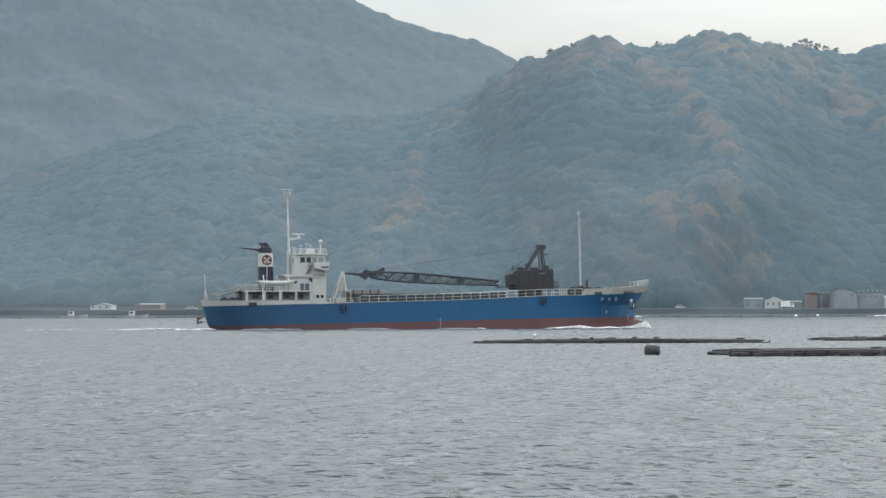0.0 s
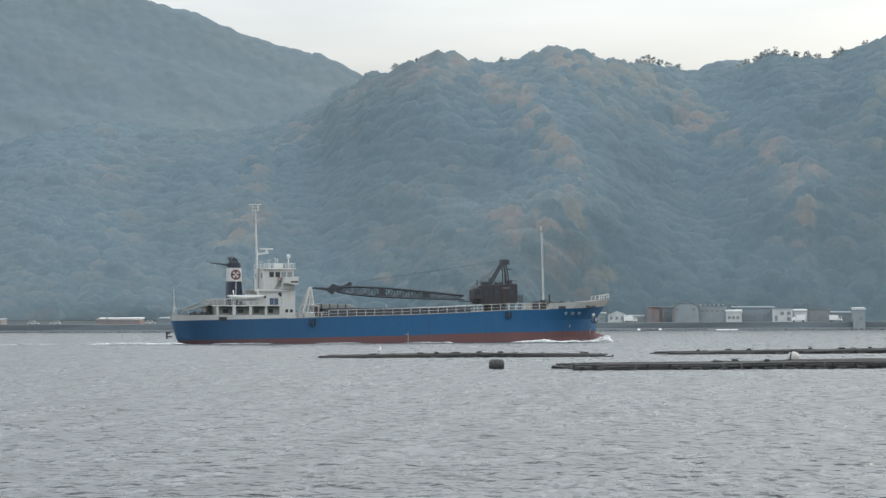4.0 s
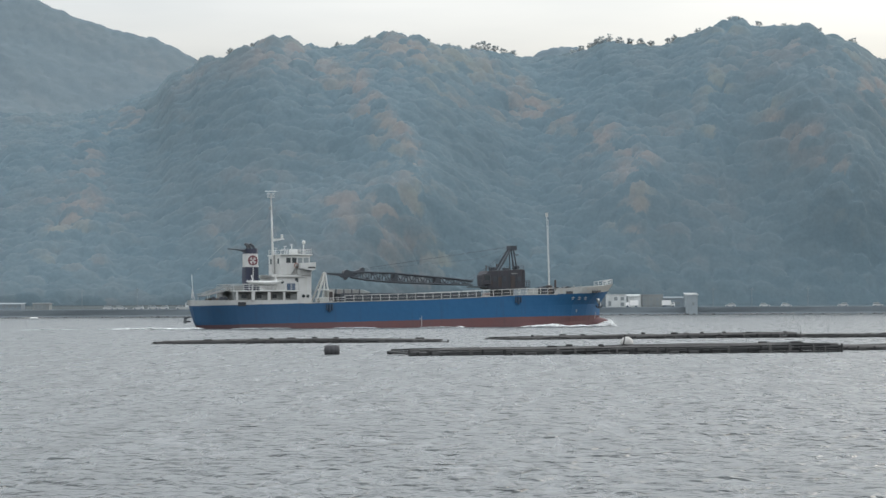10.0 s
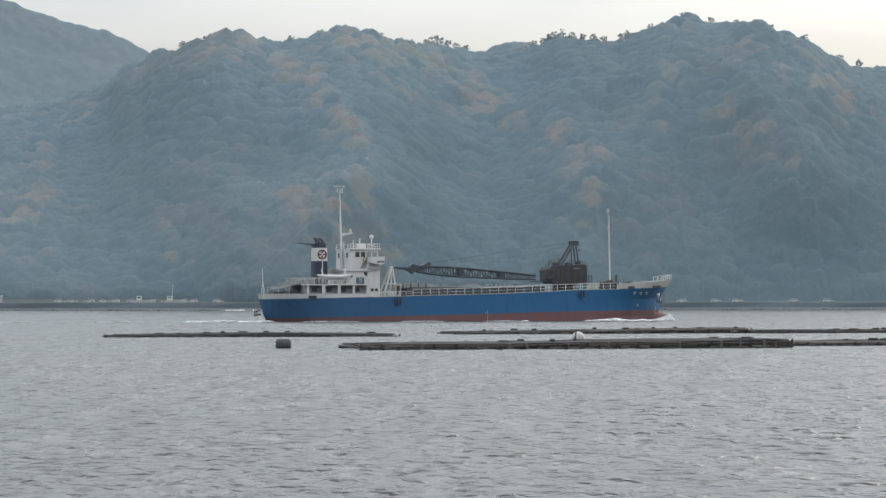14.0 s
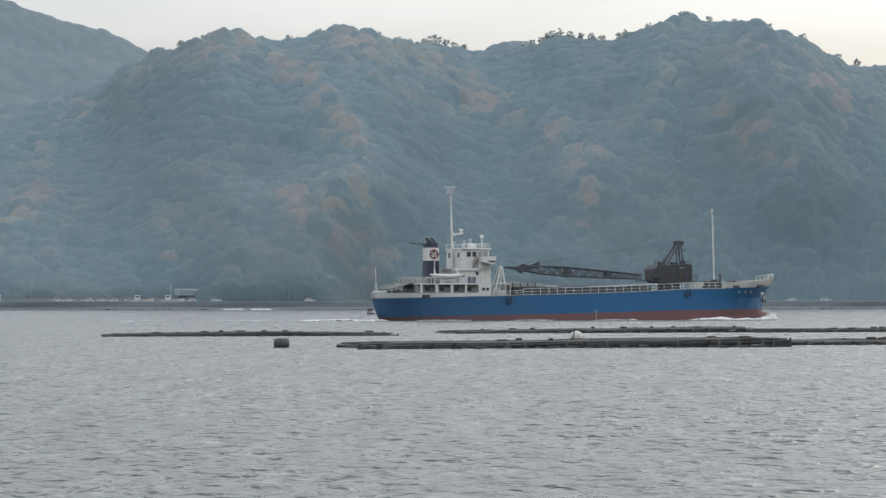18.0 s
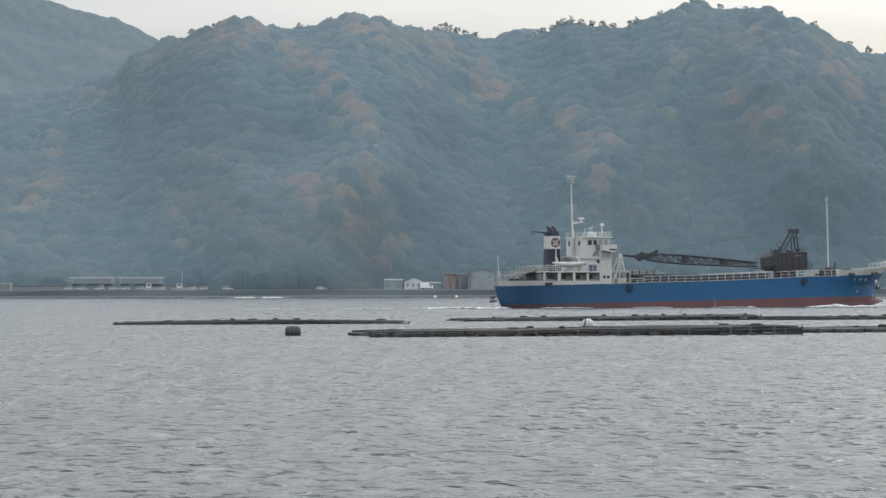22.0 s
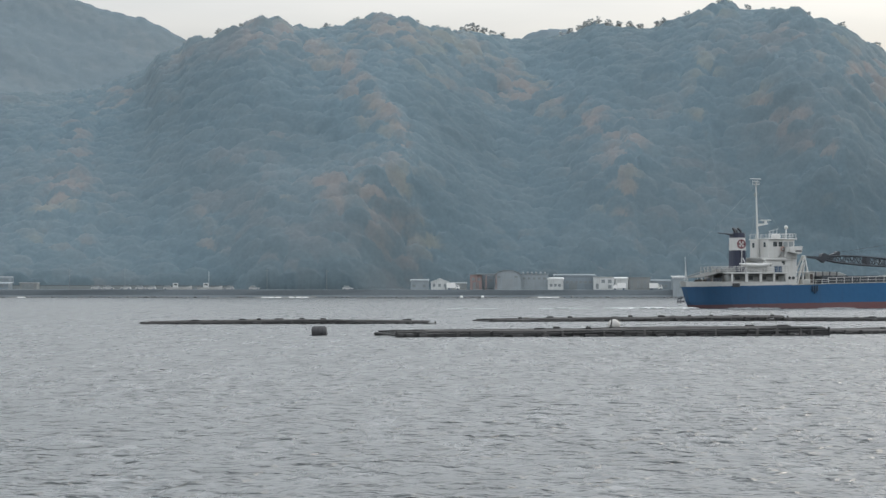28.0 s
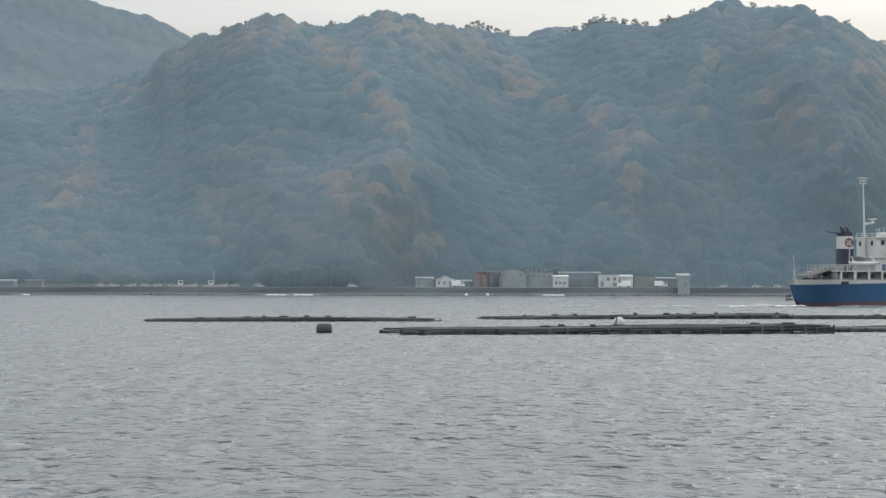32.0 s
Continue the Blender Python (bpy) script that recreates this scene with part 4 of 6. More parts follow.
make_pontoon(1.2, 1.9, -8, "thin white floating boom off the halls")


def make_pole(az, back, top, label):
    x, y = spot(az, back)
    e = new("utility_pole")
    e.matrix_world = pose(x, y, GROUND_Z)
    bm = bmesh.new()
    tube(bm, (0, 0, -0.2), (0, 0, top), 0.13, 8, 0.08)
    part("pole", bm, POLE_GREY, e)
    bm = bmesh.new()
    box(bm, (-0.9, -0.06, top - 0.9), (0.9, 0.06, top - 0.78))
    part("crossarm", bm, POLE_GREY, e)
    tagged(e, label, "pole", group="poles along the shore road")


for az, top in ((-8.32, 9.0), (-9.6, 8.5), (-12.9, 8.5), (-5.0, 8.6), (-3.6, 8.4), (3.55, 8.4), (5.2, 8.2), (6.1, 8.2), (7.4, 8.4)):
    make_pole(az, 7.5, top, "slim grey utility pole on the shore road")


def make_pipe_bridge():
    """A conveyor gantry from the workshop to the boat hall."""
    x0, y0 = spot(-0.1, 13)
    x1, _ = spot(0.42, 13)
    e = new("conveyor_gantry")
    e.matrix_world = pose(x0, y0, GROUND_Z)
    L = x1 - x0
    bm = bmesh.new()
    box(bm, (0, -0.35, 6.35), (L, 0.35, 6.75))
    soften(bm, 0.05)
    part("belt_housing", bm, ROOF_DULL, e)
    for x in (0.6, L * 0.5, L - 0.4):
        bm = bmesh.new()
        tube(bm, (x - 0.3, 0, 0), (x, 0, 6.35), 0.14, 8)
        tube(bm, (x + 0.3, 0, 0), (x, 0, 6.35), 0.14, 8)
        part("support", bm, WALL_RED, e)
    tagged(e, "pale conveyor gantry on reddish legs beside the workshop", "gantry")


make_pipe_bridge()


def make_mooring_buoy(az, off):
    x, y = spot(az, off)
    e = new("mooring_buoy")
    e.matrix_world = pose(x, y, 0.25)
    bm = bmesh.new()
    ball(bm, (0, 0, 0), 0.65, 0.9, 3)
    part("float_body", bm, CAR_WHITE, e, smooth=True)
    bm = bmesh.new()
    tube(bm, (0, 0, 0.5), (0, 0, 0.85), 0.09, 8)
    part("ring_post", bm, STEEL_GREY, e)
    tagged(e, "white mooring buoy floating off the seawall", "float", group="buoys off the far shore")


for az, off in ((-0.42, -6), (0.08, -6)):
    make_mooring_buoy(az, off)


def make_truck(az, back, turn):
    x, y = spot(az, back)
    e = new("box_truck")
    e.matrix_world = pose(x, y, GROUND_Z, 0, 0, turn)
    quick("cargo_box", [((-2.6, -0.95, 0.8), (1.0, 0.95, 2.9))], CAR_WHITE, e, bevel=0.05)
    bm = bmesh.new()
    prism(bm, [(1.1, 0.45), (2.7, 0.45), (2.7, 1.3), (2.3, 2.1), (1.1, 2.1)], -0.85, 0.85)
    soften(bm, 0.05)
    part("cab", bm, CAR_WHITE, e)
    quick("window", [((1.4, -0.88, 1.3), (2.2, -0.86, 1.95))], PALED_PANE, e)
    for wx in (-1.7, 1.9):
        for wy in (-0.8, 0.8):
            bm = bmesh.new()
            tube(bm, (wx, wy - 0.12, 0.4), (wx, wy + 0.12, 0.4), 0.4, 12)
            part("wheel", bm, TYRE_SMUDGE, e)
    tagged(e, "white box truck parked by the waterfront buildings", "truck", group="parked trucks")


for az, back, turn in ((-0.62, 6, 0), (3.3, 5, 180), (4.15, 7, 4)):
    make_truck(az, back, turn)


def build_rocks():
    P, R, H = [], [], []
    for x in np.arange(-420, 260, 1.6):
        for k in range(2):
            yy = float(shore_y(x)) - 1.0 - RNG.random() * 3.0
            r = 0.4 + 0.6 * RNG.random()
            P.append((x + RNG.normal() * 0.8, yy, -0.15 + 0.3 * RNG.random()))
            R.append(r)
            H.append(r * 0.8)
    ob = scatter("shore_rocks", np.array(P), np.array(R), np.array(H), clump_shapes(4, 1, 0.2), ROCK)
    tagged(ob, "tidal boulders along the foot of the seawall, lightened for haze", "rocks", kind="stuff")


build_rocks()


# ---------------------------------------------------------------- rafts and floats
def make_raft(label, a, b, width, seed, top=0.2, rise=0.0, open_end=0.0, hump=0.0):
    """A raft of long poles lashed over cross logs; a and b: its nearer edge from end to end."""
    rnd = random.Random(seed)
    a, b = Vector((*a, 0)), Vector((*b, 0))
    L = (b - a).length
    e = new("log_raft")
    e.matrix_world = pose(a.x, a.y, 0, 0, 0, math.degrees(math.atan2(b.y - a.y, b.x - a.x)))

    def deck(x):
        q = min(1.0, max(0.0, x / L))
        return top + rise * q + hump * math.sin(math.pi * q)

    # cross logs carry the deck
    x = 0.0
    while x < L:
        bm = bmesh.new()
        z = deck(x) - 0.07
        tube(bm, (x, -0.05 - rnd.random() * 0.2, z), (x + rnd.uniform(-0.15, 0.15), width + 0.15, z + 0.01), rnd.uniform(0.06, 0.085), 7)
        part("cross_log", bm, LOG, e)
        x += rnd.uniform(1.1, 1.7)
    # deck poles, each of two lengths laid end to end
    n = max(6, int(width / 0.62))
    for i in range(n):
        y = 0.12 + (width - 0.24) * i / (n - 1)
        s0 = open_end * rnd.uniform(0.55, 1.0) if 0 < i < n - 1 else 0.0
        cut = L * rnd.uniform(0.35, 0.65)
        for p, q in ((s0 + rnd.uniform(-0.25, 0.4), cut), (cut - rnd.uniform(0.2, 1.0), L + rnd.uniform(-0.8, 0.3))):
            k = max(2, int((q - p) / 2.5))
            lift = rnd.uniform(0.0, 0.1)
            pts = [(p + (q - p) * j / k, y + rnd.uniform(-0.05, 0.05), deck(p + (q - p) * j / k) + 0.02 + lift + rnd.uniform(-0.035, 0.04)) for j in range(k + 1)]
            bm = bmesh.new()
            pipe(bm, pts, rnd.uniform(0.05, 0.075))
            part("deck_pole", bm, BAMBOO if rnd.random() < 0.6 else LOG, e)
    # stacked beams along both long sides
    for y in (-0.02, width + 0.02):
        for f in (0.15, 0.55, 0.95):
            k = max(3, int(L / 1.6))
            pts = [(L * j / k, y + rnd.uniform(-0.05, 0.05), f * (deck(L * j / k) - 0.04) + rnd.uniform(-0.045, 0.045)) for j in range(k + 1)]
            bm = bmesh.new()
            pipe(bm, pts, 0.075)
            part("side_beam", bm, LOG, e)
    for x in (0.05, L - 0.05):
        bm = bmesh.new()
        tube(bm, (x, -0.05, -0.15), (x, -0.05, deck(x) + 0.16), 0.07, 8)
        part("corner_post", bm, LOG, e)
    # lashings and short pegs along the nearer edge
    x = rnd.uniform(0.4, 1.0)
    while x < L - 0.4:
        bm = bmesh.new()
        w, low, high = rnd.uniform(0.08, 0.26), rnd.uniform(-0.12, 0.06), deck(x) + rnd.uniform(-0.04, 0.13)
        prism(bm, [(x, low), (x + w, low + 0.03), (x + w * 0.9, high), (x + 0.02, high - 0.03)], -0.17, -0.06)
        soften(bm, 0.015)
        part("lashing", bm, FLOAT_BLACK if rnd.random() < 0.6 else BAMBOO, e)
        x += rnd.uniform(0.5, 1.5)
    # floats slung under the edge, some bobbing out in front of it
    x = rnd.uniform(0.8, 2.0)
    while x < L - 1:
        bm = bmesh.new()
        yy = rnd.choice((-0.38, -0.3, -0.25, width * 0.5))
        w, r = rnd.uniform(0.3, 0.9), rnd.uniform(0.13, 0.24)
        tube(bm, (x, yy, -0.06), (x + w, yy + rnd.uniform(-0.06, 0.06), -0.05), r, 10)
        soften(bm, 0.04)
        part("float_drum", bm, FLOAT_BLACK, e)
        x += w + rnd.uniform(0.3, 1.2)
    # rope, crates and spare floats left on the deck
    x = rnd.uniform(3, 6)
    while x < L - 1:
        yy, w, h = rnd.uniform(width * 0.2, width - 0.3), rnd.uniform(0.2, 0.8), rnd.uniform(0.05, 0.22)
        z = deck(x) + 0.08
        bm = bmesh.new()
        if h > 0.13:
            tube(bm, (x, yy, z + h / 2), (x + w, yy + 0.1, z + h / 2), h / 2 + 0.02, 9)
            soften(bm, 0.03)
            part("spare_float", bm, FLOAT_BLACK, e)
        else:
            for k in range(3):
                box(bm, (x + 0.06 * k, yy + 0.05 * k, z + h * k / 3), (x + w - 0.05 * k, yy + 0.4 - 0.04 * k, z + h * (k + 1) / 3))
            soften(bm, 0.02)
            part("rope_heap", bm, ROPE if rnd.random() < 0.45 else FLOAT_BLACK, e)
        x += rnd.uniform(0.5, 2.2)
    return tagged(e, label, "raft", group="aquaculture rafts")


make_raft("long grey raft of lashed logs with black floats", (-5.2, 150.9), (22.7, 157.9), 6.5, 1, top=0.2, rise=0.2, open_end=4.5)
make_raft("raft of lashed logs moored end to end with another", (23.2, 163.4), (54.0, 171.0), 5.0, 2, top=0.19)
make_raft("low dark raft of lashed logs, lying clear of the others", (-29.0, 208.0), (-3.8, 212.5), 5.0, 3, top=0.04, hump=0.16, open_end=1.5)
make_raft("dark log raft with a tangle of rope on it", (1.1, 226.5), (29.7, 234.2), 6.0, 4, top=0.1, rise=0.27, open_end=2.0)
make_raft("dark log raft lying farther off, low in the water", (30.1, 231.7), (58.0, 240.0), 5.0, 5, top=0.16)


def make_barrel_float():
    e = new("barrel_float")
    e.matrix_world = pose(-10.35, 157.0, 0.23, 0, 0, 6)
    bm = bmesh.new()
    prof = [(-0.5, 0.17), (-0.49, 0.24), (-0.44, 0.32), (-0.36, 0.365), (-0.24, 0.38), (-0.16, 0.38), (-0.15, 0.37), (-0.1, 0.37), (-0.09, 0.38), (0.14, 0.38), (0.15, 0.37), (0.2, 0.37), (0.21, 0.38), (0.28, 0.378), (0.38, 0.36), (0.45, 0.31), (0.49, 0.24), (0.5, 0.17)]
    for (x0, r0), (x1, r1) in zip(prof, prof[1:]):
        tube(bm, (x0, 0, 0), (x1, 0, 0), r0, 20, r1, caps=False)
    for x in (-0.5, 0.5):
        bmesh.ops.create_circle(bm, cap_ends=True, segments=20, radius=0.17, matrix=Matrix.Translation((x, 0, 0)) @ Matrix.Rotation(math.pi / 2, 4, "Y"))
    bmesh.ops.remove_doubles(bm, verts=bm.verts, dist=0.002)
    part("drum", bm, BARREL_GREY, e, smooth=True)
    for x in (-0.125, 0.175):
        bm = bmesh.new()
        tube(bm, (x - 0.025, 0, 0), (x + 0.025, 0, 0), 0.374, 20)
        part("strap", bm, BARREL_GREY, e)
    tagged(e, "black plastic barrel float lying on the water", "float")


make_barrel_float()


def make_ball_float():
    e = new("ball_float")
    e.matrix_world = pose(10.55, 190.5, 0.17, 0, 12, 0)
    bm = bmesh.new()
    ball(bm, (0, 0, 0), 0.5, 1.0, 4)
    part("ball", bm, FLOAT_WHITE, e, smooth=True)
    bm = bmesh.new()
    tube(bm, (-0.3, 0, 0), (-0.2, 0, 0), 0.455, 24)
    part("strap", bm, FLOAT_BLACK, e)
    bm = bmesh.new()
    tube(bm, (-0.25, 0, 0.44), (-0.25, 0, 0.58), 0.07, 8)
    part("eye", bm, FLOAT_BLACK, e)
    tagged(e, "round white plastic float with a black strap", "float")


make_ball_float()


def make_egret():
    e = new("egret")
    bm = bmesh.new()
    ball(bm, (0, 0, 0.34), 0.1, 1.0, 2)
    bmesh.ops.scale(bm, vec=(1.7, 0.85, 1.0), verts=bm.verts)
    bmesh.ops.rotate(bm, cent=(0, 0, 0.34), matrix=Matrix.Rotation(radians(-35), 3, "Y"), verts=bm.verts)
    part("body", bm, FEATHER, e, smooth=True)
    bm = bmesh.new()
    pts = [(0.1, 0, 0.42), (0.17, 0, 0.5), (0.12, 0, 0.6), (0.15, 0, 0.68)]
    for (p, q), r in zip(zip(pts, pts[1:]), (0.035, 0.028, 0.024)):
        tube(bm, p, q, r, 8, r * 0.85)
    ball(bm, (0.17, 0, 0.69), 0.035, 1.0, 1)
    part("neck", bm, FEATHER, e, smooth=True)
    bm = bmesh.new()
    tube(bm, (0.19, 0, 0.69), (0.29, 0, 0.68), 0.012, 6, 0.003)
    part("beak", bm, BEAK, e)
    for yy in (-0.03, 0.03):
        bm = bmesh.new()
        tube(bm, (0.0, yy, 0.0), (-0.01, yy, 0.28), 0.008, 6)
        part("leg", bm, BIRD_LEG, e)
    for sgn in (-1, 1):
        bm = bmesh.new()
        prism(bm, [(-0.2, 0.22), (0.1, 0.36), (0.08, 0.42), (-0.12, 0.38)], sgn * 0.085 - 0.01, sgn * 0.085 + 0.01)
        part("wing", bm, FEATHER, e)
    return tagged(e, "white egret standing on a log raft", "bird")


egret = make_egret()


# ---------------------------------------------------------------- the ship: x ahead, y to port, z up from the water
SHEER_X = [-34, -17, -10, 3, 11, 19, 26, 33, 38]
SHEER_Z = [3.52, 3.86, 4.12, 4.4, 4.7, 5.1, 5.2, 5.35, 5.7]
STEM_Z = [-2.0, 0.0, 1.5, 3.6, 5.5, 6.9]
STEM_X = [35.2, 35.3, 35.5, 35.5, 36.9, 37.9]
STERN_Z = [-2.0, 0.0, 1.0, 3.6, 4.5]
STERN_X = [-30.5, -32.0, -32.5, -33.2, -33.45]


def sheer(x):
    return float(np.interp(x, SHEER_X, SHEER_Z))


def boot_line(x):
    return float(np.interp(x, [-33, -20, 0, 18, 36], [0.55, 0.8, 1.1, 1.55, 1.75]))


def rim(x):
    """The upper edge of the bulwarks."""
    return float(np.interp(x, [-34, -17.3, 25.6, 33, 38], [4.4, 4.4, 6.12, 6.4, 6.92]))


def half_beam(s, z):
    """Half the beam at a share s of the length and a height z."""
    deck = np.interp(s, [0, 0.012, 0.03, 0.06, 0.1, 0.2, 0.84, 0.9, 0.945, 0.98, 1.0], [1.3, 3.2, 4.7, 5.5, 6.0, 6.3, 6.3, 5.7, 4.1, 1.7, 0.06])
    line = np.interp(s, [0, 0.012, 0.03, 0.08, 0.16, 0.3, 0.76, 0.84, 0.9, 0.95, 1.0], [0.8, 1.9, 3.2, 5.0, 6.0, 6.3, 6.3, 5.6, 4.0, 2.0, 0.06])
    k = min(1.0, max(0.0, (z - 0.3) / 4.8))
    return float(line + (deck - line) * k ** 1.3)


STATIONS = sorted(set([i / 60 for i in range(61)] + [0.012, 0.025, 0.965, 0.975, 0.99]))


def skin(low, high, material, name, parent, label="", rows=4, s0=0.0, s1=1.0, thick=0.0, transom=True):
    """Plating of both sides between two heights given along the length."""
    bm = bmesh.new()
    st = [s for s in STATIONS if s0 <= s <= s1]
    layers = [0.0] if not thick else [0.0, thick]
    sides = {}
    for inset in layers:
        for sgn in (-1, 1):
            cols = []
            for s in st:
                xm = -33 + 70.5 * s
                col = []
                for j in range(rows + 1):
                    z = low(xm) + (high(xm) - low(xm)) * j / rows
                    x = float(np.interp(z, STERN_Z, STERN_X)) * (1 - s) + float(np.interp(z, STEM_Z, STEM_X)) * s
                    y = max(0.02, half_beam(s, z) - inset)
                    col.append(bm.verts.new((x, sgn * y, z)))
                cols.append(col)
            for a, b in zip(cols, cols[1:]):
                for j in range(rows):
                    bm.faces.new((a[j], b[j], b[j + 1], a[j + 1]))
            sides[(inset, sgn)] = cols
        if transom and s0 == 0.0:
            a, b = sides[(inset, -1)][0], sides[(inset, 1)][0]
            for j in range(rows):
                bm.faces.new((a[j], b[j], b[j + 1], a[j + 1]))
    if thick:
        for sgn in (-1, 1):
            o, i = sides[(0.0, sgn)], sides[(thick, sgn)]
            for k in range(len(st) - 1):
                bm.faces.new((o[k][-1], o[k + 1][-1], i[k + 1][-1], i[k][-1]))
    return part(name, bm, material, parent, label, smooth=False)


def make_ship():
    e = new("gravel_carrier")
    hull = skin(boot_line, sheer, HULL_BLUE, "hull", e, "blue painted steel hull with rust streaks", 6)
    skin(lambda x: -2.0, boot_line, HULL_RED, "boot_topping", e, "dull red boot topping", 4)
    skin(lambda x: sheer(x) + 0.002, rim, WHITE, "stern_bulwark", e, "white painted bulwark", 2, 0.0, 0.2334, 0.12)
    skin(lambda x: sheer(x) + 0.002, rim, OFFWHITE, "bow_bulwark", e, "grey-white bulwark", 2, 0.8333, 1.0, 0.12)
    # deck
    bm = bmesh.new()
    left, right = [], []
    for s in STATIONS[1:-1]:
        x = -33 + 70.0 * s
        z = sheer(x) - 0.06
        b = half_beam(s, z) - 0.05
        left.append(bm.verts.new((x, -b, z)))
        right.append(bm.verts.new((x, b, z)))
    for i in range(len(left) - 1):
        bm.faces.new((left[i], left[i + 1], right[i + 1], right[i]))
    part("deck", bm, DECK_GREEN, e)
    # rubbing strake along the sheer
    for sgn in (-1, 1):
        bm = bmesh.new()
        pts = [(-33 + 70.3 * s, sgn * (half_beam(s, sheer(-33 + 70.3 * s)) + 0.02), sheer(-33 + 70.3 * s) - 0.02) for s in STATIONS if 0.23 < s < 0.84]
        for p, q in zip(pts, pts[1:]):
            tube(bm, p, q, 0.06, 5, caps=False)
        part("sheer_strake", bm, OFFWHITE, e)
    # bulbous bow
    bm = bmesh.new()
    bmesh.ops.create_uvsphere(bm, u_segments=20, v_segments=12, radius=1.0)
    bmesh.ops.scale(bm, vec=(3.0, 1.15, 1.45), verts=bm.verts)
    bmesh.ops.translate(bm, vec=(34.8, 0, 0.0), verts=bm.verts)
    part("bulbous_bow", bm, HULL_RED, e, "dull red bulb breaking the surface", smooth=True)
    # openings in the bulwarks
    for x0, x1, z0, z1 in ((-27.0, -25.8, 3.5, 4.1), (27.2, 28.4, 5.25, 5.65), (32.4, 33.3, 5.4, 5.75), (33.6, 34.4, 5.5, 5.8), (-32.9, -32.3, 3.7, 4.1)):
        for sgn in (-1, 1):
            bm = bmesh.new()
            ps = []
            for x in (x0, x1):
                s = (x + 33) / 70.5
                for z in (z0, z1):
                    ps.append(bm.verts.new((x, sgn * (half_beam(s, z) + (0.14 if x0 < 0 else 0.03)), z)))
            for v in list(ps):
                ps.append(bm.verts.new((v.co.x, v.co.y - sgn * 0.3, v.co.z)))
            for q in ((0, 1, 3, 2), (4, 5, 7, 6), (0, 1, 5, 4), (2, 3, 7, 6), (0, 2, 6, 4), (1, 3, 7, 5)):
                bm.faces.new([ps[i] for i in q])
            part("freeing_port", bm, DARK_GAP, e)
    # ship's name and marks as plain bars
    for x in (28.2, 29.4, 30.6):
        for dx, z0, z1, w in ((0.0, 4.55, 4.66, 0.62), (0.22, 4.3, 4.8, 0.14), (0.02, 4.3, 4.38, 0.5)):
            bm = bmesh.new()
            s = (x + dx + 33) / 70.5
            s2 = (x + dx + w + 33) / 70.5
            for xx, ss in ((x + dx, s), (x + dx + w, s2)):
                for z in (z0, z1):
                    bm.verts.new((xx, -half_beam(ss, z) - 0.02, z))
            bm.verts.ensure_lookup_table()
            v = bm.verts
            bm.faces.new((v[0], v[2], v[3], v[1]))
            bmesh.ops.solidify(bm, geom=bm.faces[:], thickness=0.015)
            part("name_bar", bm, WHITE, hull)
    for x, z0, z1, w in ((29.3, 2.3, 2.75, 0.22), (2.5, 0.1, 1.75, 0.1), (2.1, 1.3, 1.4, 0.5), (33.6, 1.2, 2.2, 0.1)):
        bm = bmesh.new()
        for xx in (x, x + w):
            for z in (z0, z1):
                bm.verts.new((xx, -half_beam((xx + 33) / 70.5, z) - 0.02, z))
        bm.verts.ensure_lookup_table()
        v = bm.verts
        bm.faces.new((v[0], v[2], v[3], v[1]))
        bmesh.ops.solidify(bm, geom=bm.faces[:], thickness=0.015)
        part("draught_mark", bm, WHITE, hull)
    # anchors
    for sgn in (-1, 1):
        bm = bmesh.new()
        yy = sgn * (half_beam(0.953, 3.6) + 0.12)
        box(bm, (34.1, yy - 0.12, 3.1), (34.3, yy + 0.12, 4.3))
        prism(bm, [(33.6, 3.5), (33.75, 3.0), (34.2, 2.85), (34.65, 3.0), (34.8, 3.5), (34.6, 3.2), (34.2, 3.1), (33.8, 3.2)], yy - 0.12, yy + 0.12)
        a = part("anchor", bm, BLACKISH, e)
        bm = bmesh.new()
        prism(bm, [(33.75, 4.45), (34.0, 4.5), (34.55, 3.5), (34.5, 3.25), (34.2, 3.3)], yy - sgn * 0.1 - 0.12, yy - sgn * 0.1 + 0.12)
        soften(bm, 0.03)
        part("anchor_bolster", bm, WHITE, a, "white painted bolster")
        bm = bmesh.new()
        tube(bm, (34.15, yy - sgn * 0.3, 4.35), (34.0, yy + sgn * 0.08, 4.0), 0.24, 10)
        part("hawse_lip", bm, WHITE, a)
    # tubes added to stand in for dark smudges on the hull side
    for x in (-12.6, 18.8):
        top = sheer(x) - 0.25
        for k, (dx, drop, r) in enumerate(((-0.4, 1.0, 0.2), (0.02, 1.25, 0.24), (0.45, 0.95, 0.2))):
            bm = bmesh.new()
            tube(bm, (x + dx, -6.48, top - drop), (x + dx, -6.46, top), r * 0.85, 10, r * 0.7)
            soften(bm, 0.05)
            part("hull_smudge", bm, TYRE_SMUDGE, e)
    # ---- poop house
    house = quick("poop_house", [((-27.4, -5.0, 3.55), (-17.35, 5.0, 5.7))], STEEL_GREY, e)
    for sgn in (-1, 1):
        y0, y1 = sgn * 6.28, sgn * 6.16
        for a, b in ((-27.45, -27.15), (-25.0, -24.5), (-22.42, -22.0), (-19.98, -19.65), (-17.72, -17.3)):
            quick("pillar", [((a, min(y0, y1), 4.36), (b, max(y0, y1), 5.7))], WHITE, house)
        for a, b in ((-26.3, -25.4), (-23.9, -23.1), (-21.4, -20.7), (-19.2, -18.5)):
            quick("port_window", [((a, sgn * 5.0 - 0.04, 4.7), (b, sgn * 5.0 + 0.04, 5.3))], PANE, house)
    quick("house_top", [((-27.6, -6.3, 5.7), (-17.2, 6.3, 5.88))], WHITE, e, bevel=0.04)
